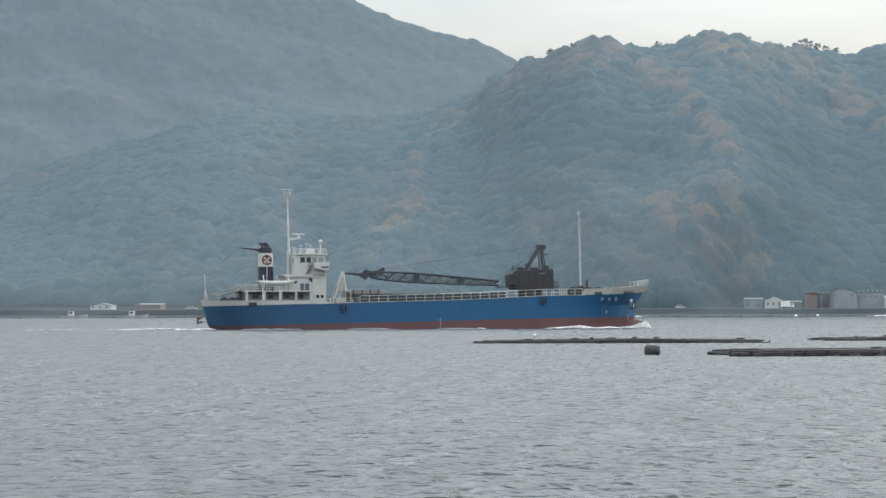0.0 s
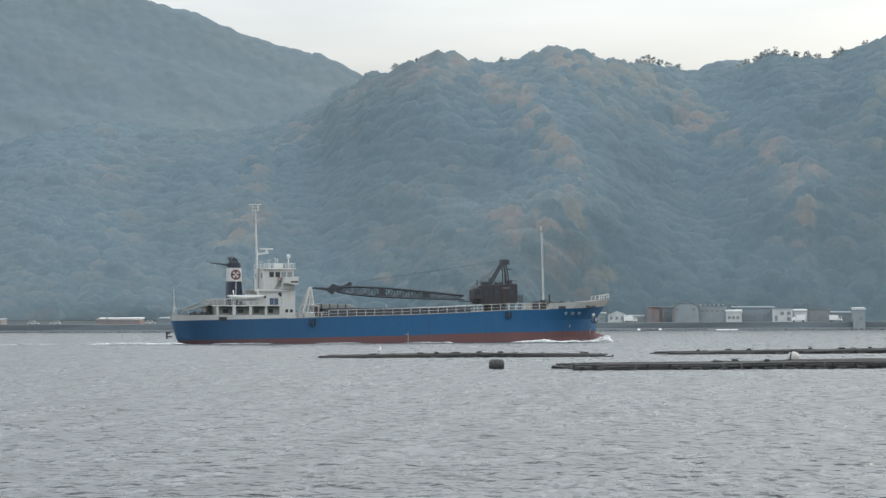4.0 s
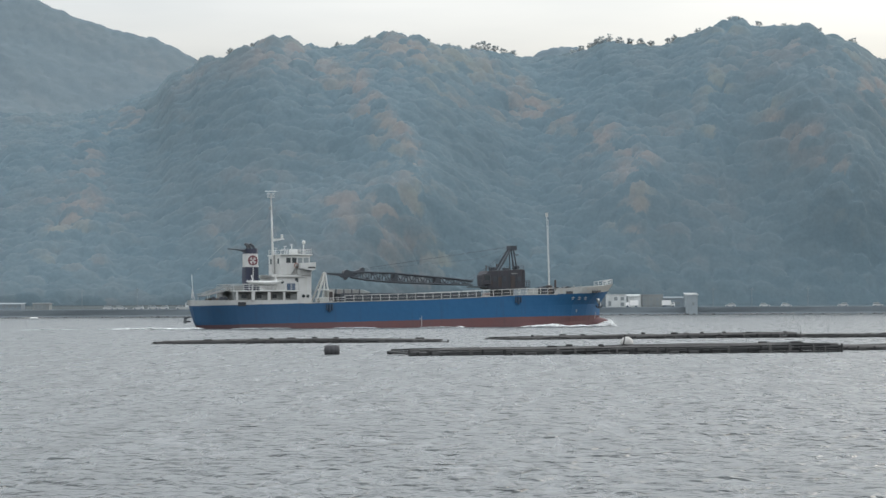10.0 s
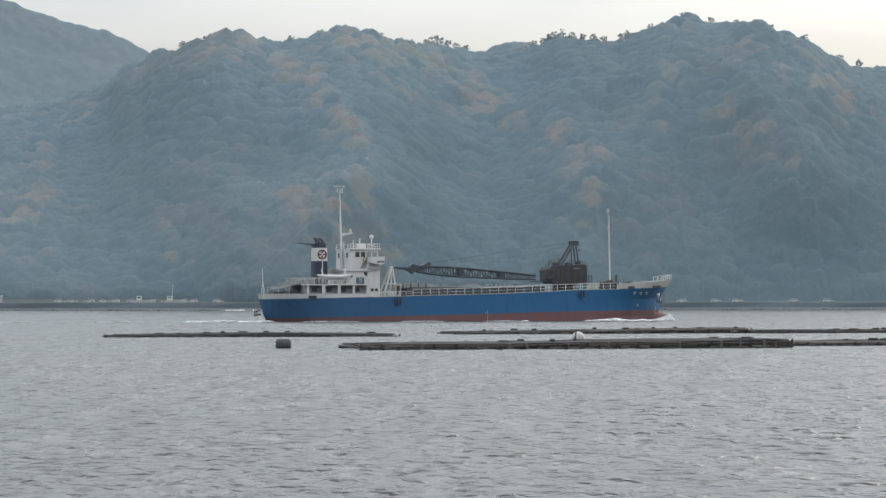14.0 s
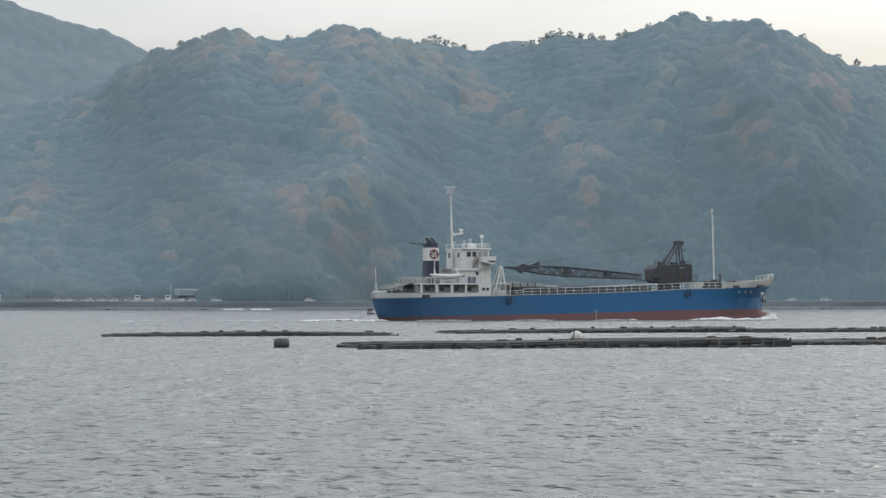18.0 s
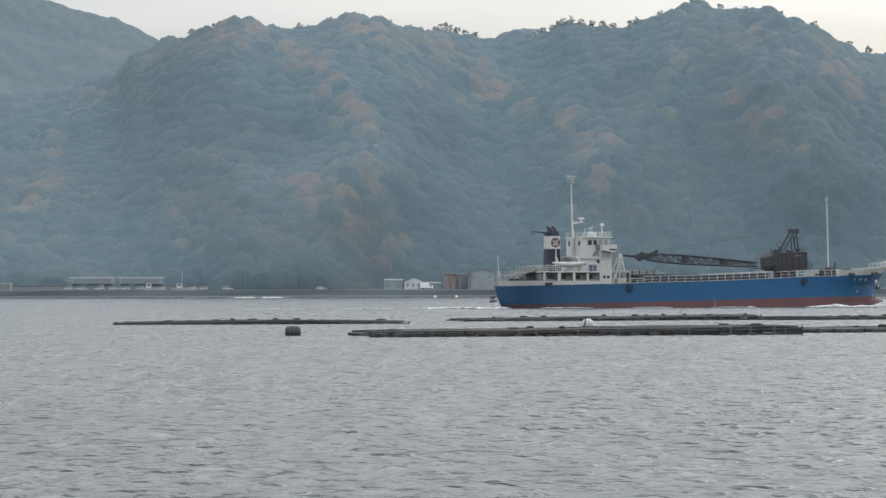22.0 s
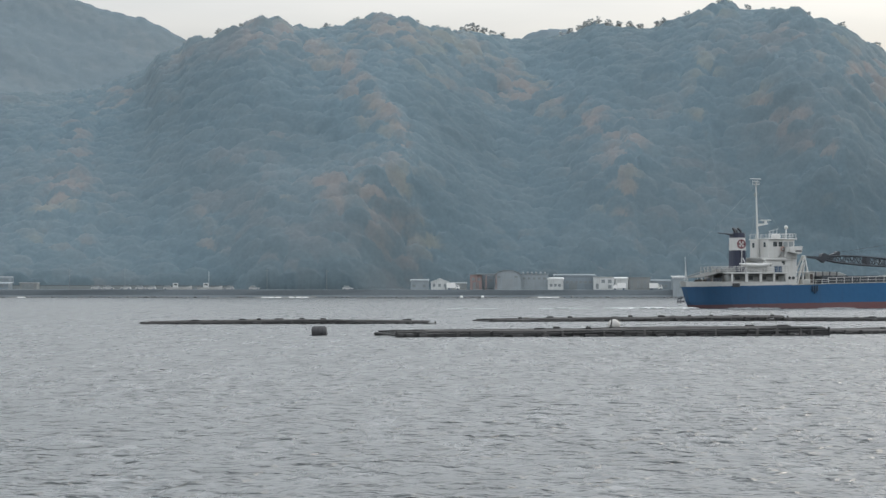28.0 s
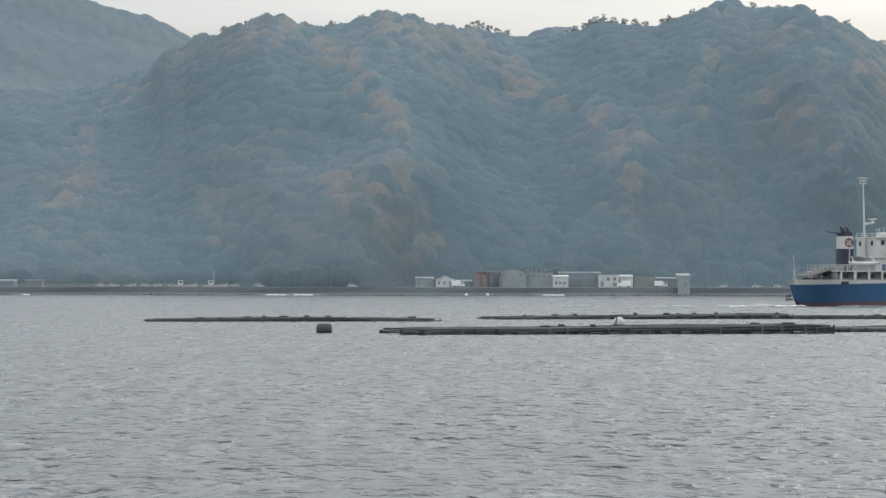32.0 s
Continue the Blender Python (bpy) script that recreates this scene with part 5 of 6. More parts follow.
    # aft deck clutter under a stretched line
    bm = bmesh.new()
    box(bm, (-30.2, -3.0, 3.5), (-27.8, 2.6, 4.75))
    soften(bm, 0.08)
    part("aft_store", bm, NET_BROWN, e, "low store under brown netting")
    bm = bmesh.new()
    prism(bm, [(-31.4, 5.0), (-27.6, 5.95), (-27.6, 6.02), (-31.4, 5.08)], -3.2, 3.2)
    part("awning", bm, CANVAS, e, "faded grey canvas awning")
    for x, z in ((-31.2, 5.05), (-29.4, 5.5)):
        for y in (-3.1, 3.1):
            bm = bmesh.new()
            tube(bm, (x, y, 3.5), (x, y, z), 0.05, 6)
            part("awning_post", bm, OFFWHITE, e)
    bm = bmesh.new()
    box(bm, (-27.2, -3.8, 5.88), (-25.6, -1.4, 6.7))
    soften(bm, 0.06)
    part("deck_locker", bm, STEEL_GREY, e)
    quick("deck_locker", [((-27.0, 0.6, 5.88), (-25.9, 2.6, 6.5))], STEEL_GREY, e, bevel=0.06)
    for x in (-30.4, -29.2, -28.5):
        bm = bmesh.new()
        tube(bm, (x, -3.9, 4.65), (x, -3.5, 4.65), 0.33, 12)
        part("winch_drum", bm, BLACKISH, e)
    bm = bmesh.new()
    tube(bm, (-31.8, -1.5, 5.3), (-27.2, -1.2, 6.75), 0.07, 6)
    tube(bm, (-31.8, 1.5, 5.3), (-27.2, 1.2, 6.75), 0.07, 6)
    part("derrick", bm, STEEL_GREY, e)
    bm = bmesh.new()
    tube(bm, (-32.75, 0, 4.3), (-32.95, 0, 8.4), 0.06, 8, 0.035)
    for dx in (-0.35, 0.35):
        tube(bm, (-32.77 + dx, 0, 4.3), (-32.85, 0, 6.3), 0.04, 6)
    part("ensign_staff", bm, WHITE, e)
    bm = bmesh.new()
    for y in (-0.5, 0.5):
        tube(bm, (-33.3, y, 1.9), (-34.0, y, 1.5), 0.09, 6)
        tube(bm, (-34.0, y, 0.8), (-34.0, y, 1.9), 0.08, 6)
    tube(bm, (-34.0, -0.9, 1.1), (-34.0, 0.9, 1.1), 0.12, 8)
    box(bm, (-33.75, -0.3, 1.0), (-33.2, 0.3, 1.25))
    part("stern_anchor", bm, BLACKISH, e)
    # ---- second tier, boat deck
    quick("boat_deck_house", [((-20.9, -4.3, 5.88), (-16.1, 4.3, 8.2))], WHITE, e, bevel=0.05)
    quick("wall_strip", [((-21.2, -4.6, 7.98), (-16.0, 4.6, 8.2))], WHITE, e)
    for a, b in ((-18.85, -18.25), (-18.15, -17.5)):
        quick("blue_door", [((a, -4.36, 5.95), (b, -4.31, 7.0))], BLUE_SHEET, e)
    for x, z in ((-19.6, 7.2), (-16.6, 7.6), (-17.3, 7.6)):
        bm = bmesh.new()
        tube(bm, (x, -4.34, z), (x, -4.28, z), 0.24, 14)
        part("porthole", bm, PANE, e)
    boat = new("lifeboat")
    boat.parent = e
    bm = bmesh.new()
    rings = []
    for i in range(11):
        u = -2.9 + 5.8 * i / 10
        k = math.sqrt(max(0.02, 1 - (u / 2.95) ** 2))
        rings.append([bm.verts.new((-22.7 + u, -5.3 + 0.85 * k * math.cos(a), 7.15 + (0.1 * u * u / 4) + 0.62 * k * math.sin(a) * (1 if a > math.pi else 0.35))) for a in [2 * math.pi * j / 12 for j in range(12)]])
    for a, b in zip(rings, rings[1:]):
        for j in range(12):
            bm.faces.new((a[j], a[(j + 1) % 12], b[(j + 1) % 12], b[j]))
    bm.faces.new(rings[0])
    bm.faces.new(rings[-1])
    part("boat_hull", bm, WHITE, boat, "white lifeboat hull", smooth=True)
    for x in (-24.6, -20.8):
        bm = bmesh.new()
        tube(bm, (x, -4.9, 5.88), (x, -5.7, 7.0), 0.09, 6)
        tube(bm, (x, -5.7, 7.0), (x, -4.6, 8.2), 0.08, 6)
        part("davit", bm, WHITE, boat)
    # rails of the boat deck and the bridge deck
    def rails(name, pts, height, spacing, material=WHITE, r=0.035, mids=2):
        rail = new(name)
        rail.parent = e
        total = 0.0
        post = None
        for p, q in zip(pts, pts[1:]):
            p, q = Vector(p), Vector(q)
            n = max(1, round((q - p).length / spacing))
            bm = bmesh.new()
            for k in range(1, mids + 2):
                h = Vector((0, 0, height * k / (mids + 1)))
                tube(bm, p + h, q + h, r * (1.1 if k == mids + 1 else 0.7), 6)
            part("rail_bar", bm, material, rail)
            for i in range(n + 1):
                if post is None:
                    bm = bmesh.new()
                    tube(bm, (0, 0, 0), (0, 0, height), r * 1.2, 6)
                    post = part("post", bm, material, rail)
                    ob = post
                else:
                    ob = new("post", post.data)
                    ob.parent = rail
                ob.location = p + (q - p) * i / n
        return rail

    rails("boat_deck_rail", [(-27.5, -6.2, 5.88), (-17.3, -6.2, 5.88)], 1.0, 1.3, OFFWHITE, 0.028)
    rails("boat_deck_rail", [(-27.5, 6.2, 5.88), (-17.3, 6.2, 5.88)], 1.0, 1.3, OFFWHITE, 0.028)
    rails("boat_deck_rail", [(-27.5, -6.2, 5.88), (-27.5, 6.2, 5.88)], 1.0, 1.5, OFFWHITE, 0.028)
    # ---- funnel
    fun = new("funnel")
    fun.parent = e
    def oval(cx, w, d, n=20):
        return [(cx + w * math.copysign(abs(math.cos(a)) ** 0.6, math.cos(a)), d * math.copysign(abs(math.sin(a)) ** 0.6, math.sin(a))) for a in [2 * math.pi * i / n for i in range(n)]]
    for nm, z0, z1, w0, w1, m in (("casing", 5.9, 9.58, 1.16, 1.1, FUNNEL_NAVY), ("white_band", 9.58, 11.66, 1.1, 1.04, WHITE), ("top_band", 11.66, 12.45, 1.04, 1.0, FUNNEL_NAVY)):
        bm = bmesh.new()
        a = [bm.verts.new((x, y, z0)) for x, y in oval(-23.55, w0, 1.72 * w0 / 1.1)]
        b = [bm.verts.new((x, y, z1)) for x, y in oval(-23.6, w1, 1.72 * w1 / 1.1)]
        for i in range(20):
            bm.faces.new((a[i], a[(i + 1) % 20], b[(i + 1) % 20], b[i]))
        bm.faces.new(a)
        bm.faces.new(b)
        part(nm, bm, m, fun)
    for sgn in (-1, 1):
        yy = sgn * 1.68
        bm = bmesh.new()
        for k in range(28):
            a0, a1 = 2 * math.pi * k / 28, 2 * math.pi * (k + 1) / 28
            tube(bm, (-23.6 + 0.68 * math.cos(a0), yy, 10.6 + 0.68 * math.sin(a0)), (-23.6 + 0.68 * math.cos(a1), yy, 10.6 + 0.68 * math.sin(a1)), 0.11, 6)
        part("mark_ring", bm, MARK_RED, fun)
        bm = bmesh.new()
        for k in range(4):
            a = math.pi / 2 * k
            tube(bm, (-23.6 + 0.14 * math.cos(a), yy, 10.6 + 0.14 * math.sin(a)), (-23.6 + 0.6 * math.cos(a), yy, 10.6 + 0.6 * math.sin(a)), 0.06, 6, 0.17)
        part("mark_cross", bm, MARK_RED, fun)
    for y, x0, dx in ((-0.45, -23.1, -0.65), (0.45, -23.4, -0.7), (0.0, -24.0, -0.45)):
        bm = bmesh.new()
        tube(bm, (x0, y, 12.4), (x0 - 0.1, y, 12.9), 0.2, 10)
        tube(bm, (x0 - 0.05, y, 12.8), (x0 + dx, y, 13.3), 0.19, 10)
        part("exhaust_pipe", bm, BLACKISH, fun)
    bm = bmesh.new()
    tube(bm, (-24.6, -0.6, 12.2), (-27.4, -0.6, 12.45), 0.15, 8, 0.1)
    tube(bm, (-24.8, -0.6, 12.15), (-25.4, -0.6, 12.2), 0.2, 8, 0.12)
    part("whistle_pipe", bm, BLACKISH, fun)
    bm = bmesh.new()
    for y in (-2.0, -1.75):
        tube(bm, (-23.7, y, 5.9), (-23.6, y, 9.7), 0.045, 6)
    for k in range(12):
        tube(bm, (-23.7 + 0.01 * k, -2.0, 6.1 + 0.3 * k), (-23.7 + 0.01 * k, -1.75, 6.1 + 0.3 * k), 0.025, 5)
    part("ladder", bm, WHITE, fun)
    rails("funnel_rail", [(-25.6, -2.9, 5.88), (-21.2, -2.9, 5.88)], 0.95, 1.1)
    # ---- bridge tower
    quick("tower", [((-17.0, -4.4, 3.7), (-14.9, 4.4, 9.0))], WHITE, e, bevel=0.06)
    quick("bridge_deck", [((-21.3, -4.4, 8.2), (-14.8, 4.4, 8.36))], WHITE, e)
    bm = bmesh.new()
    prism(bm, [(-19.65, 8.36), (-15.2, 8.36), (-14.9, 9.2), (-14.95, 10.05), (-14.9, 11.35), (-19.65, 11.35)], -3.6, 3.6)
    soften(bm, 0.05)
    wheel = part("wheelhouse", bm, WHITE, e)
    quick("wheelhouse_roof", [((-19.75, -3.9, 11.35), (-14.55, 3.9, 11.55))], WHITE, e, bevel=0.05)
    for a, b in ((-18.75, -18.05), (-17.8, -17.1), (-16.9, -16.15), (-15.95, -15.15)):
        for yy in (-3.62, 3.62):
            # forward panes paled to show daylight coming through the wheelhouse
            quick("window", [((a, yy - 0.02, 10.2), (b, yy + 0.02, 11.0))], PANE if a < -17.5 else PALED_PANE, wheel)
    for y in (-2.9, -1.7, -0.5, 0.7, 1.9):
        quick("window", [((-14.93, y, 10.2), (-14.86, y + 1.0, 11.0))], PANE, wheel)
    for y in (-2.6, 1.8):
        quick("window", [((-19.68, y, 10.1), (-19.63, y + 0.8, 10.9))], PANE, wheel)
    for x, z in ((-16.2, 5.0), (-15.5, 5.0)):
        bm = bmesh.new()
        tube(bm, (x, -4.44, z), (x, -4.38, z), 0.26, 14)
        part("porthole", bm, PANE, e)
    quick("tower_window", [((-17.3, -4.33, 7.2), (-16.95, -4.28, 7.75))], PANE, e)
    # bridge wings
    for sgn in (-1, 1):
        bm = bmesh.new()
        prism(bm, [(-16.9, 9.3), (-15.2, 8.95), (-14.7, 9.1), (-14.6, 10.25), (-16.9, 10.15)], min(sgn * 3.6, sgn * 6.0), max(sgn * 3.6, sgn * 6.0))
        w = part("bridge_wing", bm, WHITE, e)
        quick("wing_slot", [((-15.9, sgn * 6.0 - 0.03, 9.3), (-14.75, sgn * 6.0 + 0.03, 9.55))], DARK_GAP, w)
        bm = bmesh.new()
        prism(bm, [(-16.9, 8.3), (-15.0, 8.3), (-14.9, 9.1), (-16.9, 9.3)], min(sgn * 3.6, sgn * 4.6), max(sgn * 3.6, sgn * 4.6))
        part("wing_bracket", bm, WHITE, w)
        bm = bmesh.new()
        for k in range(7):
            box(bm, (-18.0 + 0.17 * k, min(sgn * 3.65, sgn * 4.3), 8.45 + 0.27 * k), (-17.75 + 0.17 * k, max(sgn * 3.65, sgn * 4.3), 8.5 + 0.27 * k))
        tube(bm, (-18.1, sgn * 4.3, 8.4), (-16.9, sgn * 4.3, 10.3), 0.05, 6)
        part("wing_stair", bm, STEEL_GREY, w)
        bm = bmesh.new()
        for k in range(16):
            a0, a1 = 2 * math.pi * k / 16, 2 * math.pi * (k + 1) / 16
            tube(bm, (-17.2 + 0.33 * math.cos(a0), sgn * 4.0, 9.8 + 0.33 * math.sin(a0)), (-17.2 + 0.33 * math.cos(a1), sgn * 4.0, 9.8 + 0.33 * math.sin(a1)), 0.07, 6)
        part("lifebuoy", bm, ORANGE, w)
    rails("monkey_deck_rail", [(-19.6, -3.7, 11.55), (-14.7, -3.7, 11.55)], 0.75, 1.0, r=0.03, mids=1)
    rails("monkey_deck_rail", [(-19.6, 3.7, 11.55), (-14.7, 3.7, 11.55)], 0.75, 1.0, r=0.03, mids=1)
    rails("monkey_deck_rail", [(-14.7, -3.7, 11.55), (-14.7, 3.7, 11.55)], 0.75, 1.2, r=0.03, mids=1)
    # aerials and domes on top of the wheelhouse
    bm = bmesh.new()
    tube(bm, (-15.2, -1.0, 11.5), (-15.2, -1.0, 13.2), 0.09, 8)
    ball(bm, (-15.2, -1.0, 13.45), 0.32, 1.1, 3)
    part("satellite_dome", bm, WHITE, e, smooth=True)
    for x, y, h in ((-18.4, -1.5, 1.4), (-17.6, -2.5, 1.7), (-18.9, 2.0, 1.2), (-16.4, 1.5, 1.6)):
        bm = bmesh.new()
        tube(bm, (x, y, 11.5), (x, y, 11.5 + h), 0.06, 6, 0.03)
        tube(bm, (x - 0.3, y, 11.4 + h), (x + 0.3, y, 11.4 + h), 0.03, 5)
        part("aerial", bm, WHITE, e)
    bm = bmesh.new()
    box(bm, (-17.2, -0.6, 11.55), (-16.0, 0.6, 12.35))
    soften(bm, 0.1)
    part("compass_box", bm, WHITE, e)
    # main mast, raked aft
    mast = new("main_mast")
    mast.parent = e
    bm = bmesh.new()
    tube(bm, (-19.85, 0, 8.3), (-20.2, 0, 20.6), 0.22, 12, 0.1)
    part("mast_pole", bm, WHITE, mast)
    bm = bmesh.new()
    box(bm, (-20.7, -0.4, 20.5), (-19.75, 0.4, 20.6))
    for x in (-20.65, -19.8):
        for y in (-0.35, 0.35):
            tube(bm, (x, y, 20.6), (x, y, 21.3), 0.03, 6)
    tube(bm, (-20.7, -0.35, 21.1), (-19.75, -0.35, 21.1), 0.03, 6)
    tube(bm, (-20.7, 0.35, 21.1), (-19.75, 0.35, 21.1), 0.03, 6)
    tube(bm, (-21.2, 0, 21.5), (-19.3, 0, 21.5), 0.06, 6)
    part("top_platform", bm, WHITE, mast)
    bm = bmesh.new()
    tube(bm, (-20.25, -0.2, 20.6), (-20.25, -0.2, 21.1), 0.12, 8)
    part("mast_light", bm, OFFWHITE, mast)
    bm = bmesh.new()
    prism(bm, [(-19.95, 13.6), (-18.1, 13.95), (-18.1, 14.1), (-19.95, 14.05)], -0.25, 0.25)
    tube(bm, (-18.45, 0, 14.0), (-18.45, 0, 14.5), 0.2, 10)
    part("radar_bracket", bm, WHITE, mast)
    bm = bmesh.new()
    box(bm, (-1.1, -0.12, 0.0), (1.1, 0.12, 0.2))
    soften(bm, 0.05)
    radar = part("radar_scanner", bm, WHITE, mast)
    radar.location = (-18.45, 0, 14.52)
    bm = bmesh.new()
    for y in (-3.4, 3.4):
        tube(bm, (-20.1, 0, 17.5), (-19.6, y, 11.5), 0.012, 5)
    tube(bm, (-20.15, 0, 19.6), (-15.0, 0, 11.6), 0.01, 5)
    tube(bm, (-20.2, 0, 20.4), (-32.9, 0, 8.3), 0.008, 5)
    part("stay", bm, STEEL_GREY, mast)
    bm = bmesh.new()
    prism(bm, [(-20.5, 18.6), (-20.2, 18.6), (-20.2, 19.1), (-20.5, 19.1)], -0.1, 0.1)
    part("lantern", bm, STEEL_GREY, mast)
    # ---- boom crutch
    crutch = new("boom_crutch")
    crutch.parent = e
    bm = bmesh.new()
    for y in (-1.4, 1.4):
        tube(bm, (-13.3, y, 4.0), (-11.6, y * 0.25, 8.65), 0.14, 8)
        tube(bm, (-11.0, y, 4.0), (-11.5, y * 0.25, 8.65), 0.14, 8)
        tube(bm, (-12.4, y, 4.0), (-11.55, y * 0.3, 7.6), 0.09, 8)
        tube(bm, (-12.6, y * 0.8, 6.0), (-11.2, y * 0.8, 6.0), 0.08, 8)
    tube(bm, (-11.55, -0.5, 8.65), (-11.55, 0.5, 8.65), 0.16, 8)
    part("crutch_frame", bm, WHITE, crutch)
    quick("crutch_box", [((-11.5, -1.9, 4.0), (-10.5, -0.6, 5.9)), ((-13.2, -3.0, 4.0), (-11.7, -1.7, 4.8))], OFFWHITE, crutch, bevel=0.05)
    quick("crutch_door", [((-11.3, -1.94, 4.2), (-10.75, -1.9, 5.7))], RUST, crutch)
    # ---- hold and cargo gear
    quick("hatch_coaming", [((-10.2, -4.4, 4.0), (-9.9, 4.4, 5.35)), ((12.9, -4.4, 4.4), (13.2, 4.4, 5.6)), ((-9.9, -4.4, 4.0), (12.9, -4.15, 5.42)), ((-9.9, 4.15, 4.0), (12.9, 4.4, 5.42))], BLACKISH, e)
    bm = bmesh.new()
    xs, ys = np.linspace(-9.8, 12.8, 40), np.linspace(-4.1, 4.1, 14)
    vs = [[bm.verts.new((x, y, 4.6 + 0.55 * math.cos(y / 4.1 * 1.4) * (0.7 + 0.3 * math.sin(x * 0.7)) + 0.1 * noise.noise((x, y, 3)))) for y in ys] for x in xs]
    for i in range(39):
        for j in range(13):
            bm.faces.new((vs[i][j], vs[i + 1][j], vs[i + 1][j + 1], vs[i][j + 1]))
    part("gravel_load", bm, CARGO, e, smooth=True)
    grab = new("grab_bucket")
    grab.parent = e
    bm = bmesh.new()
    prism(bm, [(-10.6, 5.3), (-5.0, 5.3), (-4.3, 5.6), (-5.6, 6.0), (-10.5, 6.15)], -1.6, 1.6)
    soften(bm, 0.08)
    part("grab_shell", bm, STEEL_GREY, grab)
    for x in (-10.2, -8.9, -7.6, -6.3):
        quick("grab_rib", [((x, -1.72, 5.2), (x + 0.16, 1.72, 6.1))], BLACKISH, grab)
    # side rails
    def deck_z(x):
        return sheer(x) - 0.02
    for sgn in (-1, 1):
        xs = [-10.0, -4.2, 1.6, 7.4, 13.2, 19.0, 25.2]
        rails("side_rail", [(x, sgn * 6.2, deck_z(x)) for x in xs], 0.98, 1.32, r=0.038, mids=1)
        rails("poop_step_rail", [(-14.6, sgn * 6.2, deck_z(-14.6)), (-10.0, sgn * 6.2, deck_z(-10.0))], 0.7, 1.3, r=0.035, mids=1)
    # ---- crane
    crane = new("deck_crane")
    crane.parent = e
    bm = bmesh.new()
    tube(bm, (18.4, 0, 4.7), (18.4, 0, 6.1), 1.9, 24)
    part("pedestal", bm, BLACKISH, crane)
    bm = bmesh.new()
    prism(bm, [(14.9, 6.6), (15.6, 6.05), (21.4, 6.05), (21.75, 6.5), (21.7, 9.15), (21.2, 9.3), (15.4, 9.0), (14.8, 8.3)], -2.0, 2.0)
    soften(bm, 0.07)
    hs = part("machine_house", bm, CRANE_BROWN, crane)
    for a, b in ((16.2, 16.8), (17.9, 18.4), (20.4, 21.0)):
        quick("house_window", [((a, -2.05, 7.3), (b, -1.98, 8.1))], BLACKISH, hs)
    quick("house_door", [((19.2, -2.06, 6.2), (19.9, -1.98, 8.2))], RUST, hs)
    quick("house_sign", [((19.3, -2.06, 8.5), (20.4, -1.99, 8.64))], STEEL_GREY, hs)
    quick("driver_cab", [((14.3, -2.8, 6.75), (15.5, -1.9, 8.5))], CRANE_BROWN, crane, bevel=0.05)
    quick("cab_pane", [((14.45, -2.84, 7.5), (15.35, -2.79, 8.25))], PANE, crane)
    for x in (15.3, 16.95, 17.7, 18.9, 20.15, 21.3):
        quick("house_rib", [((x, -2.07, 6.15), (x + 0.09, -2.0, 8.95))], BLACKISH, hs)
    for a, b in (((17.05, -2.04, 6.5), (17.65, -2.0, 8.0)), ((15.5, -2.04, 6.7), (16.1, -2.0, 7.3))):
        quick("house_panel", [(a, b)], RUST, hs)
    quick("walkway", [((13.2, -2.7, 6.35), (15.3, 2.4, 6.5)), ((15.2, -2.7, 6.0), (22.1, -2.05, 6.1)), ((21.7, -2.6, 6.3), (22.4, 2.4, 6.42))], BLACKISH, crane)
    for a, b in (((16.1, -1.4, 8.9), (17.1, -0.2, 9.55)), ((18.3, -1.6, 9.0), (19.3, -0.6, 9.5)), ((20.9, 0.2, 9.1), (21.5, 1.2, 9.9))):
        quick("roof_box", [(a, b)], BLACKISH, crane, bevel=0.04)
    bm = bmesh.new()
    tube(bm, (15.2, -1.4, 8.9), (15.2, -1.4, 9.9), 0.09, 8)
    tube(bm, (18.0, 1.2, 9.0), (18.0, 1.2, 10.2), 0.12, 8)
    part("exhaust_stub", bm, RUST, crane)
    rails("roof_rail", [(15.5, -1.9, 9.05), (21.5, -1.9, 9.25)], 0.55, 0.9, BLACKISH, r=0.03, mids=1)
    rails("crane_rail", [(22.35, -2.5, 6.42), (22.35, 2.3, 6.42)], 1.0, 0.8, BLACKISH, r=0.04)
    rails("crane_rail", [(13.3, -2.6, 6.5), (14.3, -2.6, 6.5)], 1.0, 0.5, BLACKISH, r=0.035)
    bm = bmesh.new()
    for y in (-1.3, 1.3):
        tube(bm, (17.5, y * 0.6, 8.9), (19.8, y * 0.5, 12.6), 0.17, 8)
        tube(bm, (20.8, y * 0.5, 9.1), (20.2, y * 0.45, 12.8), 0.13, 8)
        tube(bm, (20.1, y * 0.5, 9.1), (19.95, y * 0.45, 12.0), 0.1, 8)
    box(bm, (19.6, -0.9, 12.35), (20.7, 0.9, 13.1))
    tube(bm, (20.2, -1.0, 11.6), (21.0, -1.0, 11.6), 0.09, 6)
    part("gantry", bm, BLACKISH, crane)
    # lattice boom
    bm = bmesh.new()
    def boom_at(x, up, side):
        """Place on the boom: its chords taper towards both ends."""
        k = (x + 7.2) / 20.2
        depth = np.interp(k, [0, 0.12, 0.35, 0.8, 1], [0.35, 0.62, 0.72, 0.5, 0.32])
        wide = np.interp(k, [0, 0.3, 0.8, 1], [0.45, 0.75, 0.75, 0.6])
        mid = 8.35 - 1.25 * k
        return (x, side * wide, mid + up * depth)
    xs = [-7.2 + 20.4 * i / 22 for i in range(23)]
    for up in (-1, 1):
        for side in (-1, 1):
            for a, b in zip(xs, xs[1:]):
                tube(bm, boom_at(a, up, side), boom_at(b, up, side), 0.135, 5, caps=False)
    for i, (a, b) in enumerate(zip(xs, xs[1:])):
        for side in (-1, 1):
            tube(bm, boom_at(a, -1 if i % 2 else 1, side), boom_at(b, 1 if i % 2 else -1, side), 0.08, 5, caps=False)
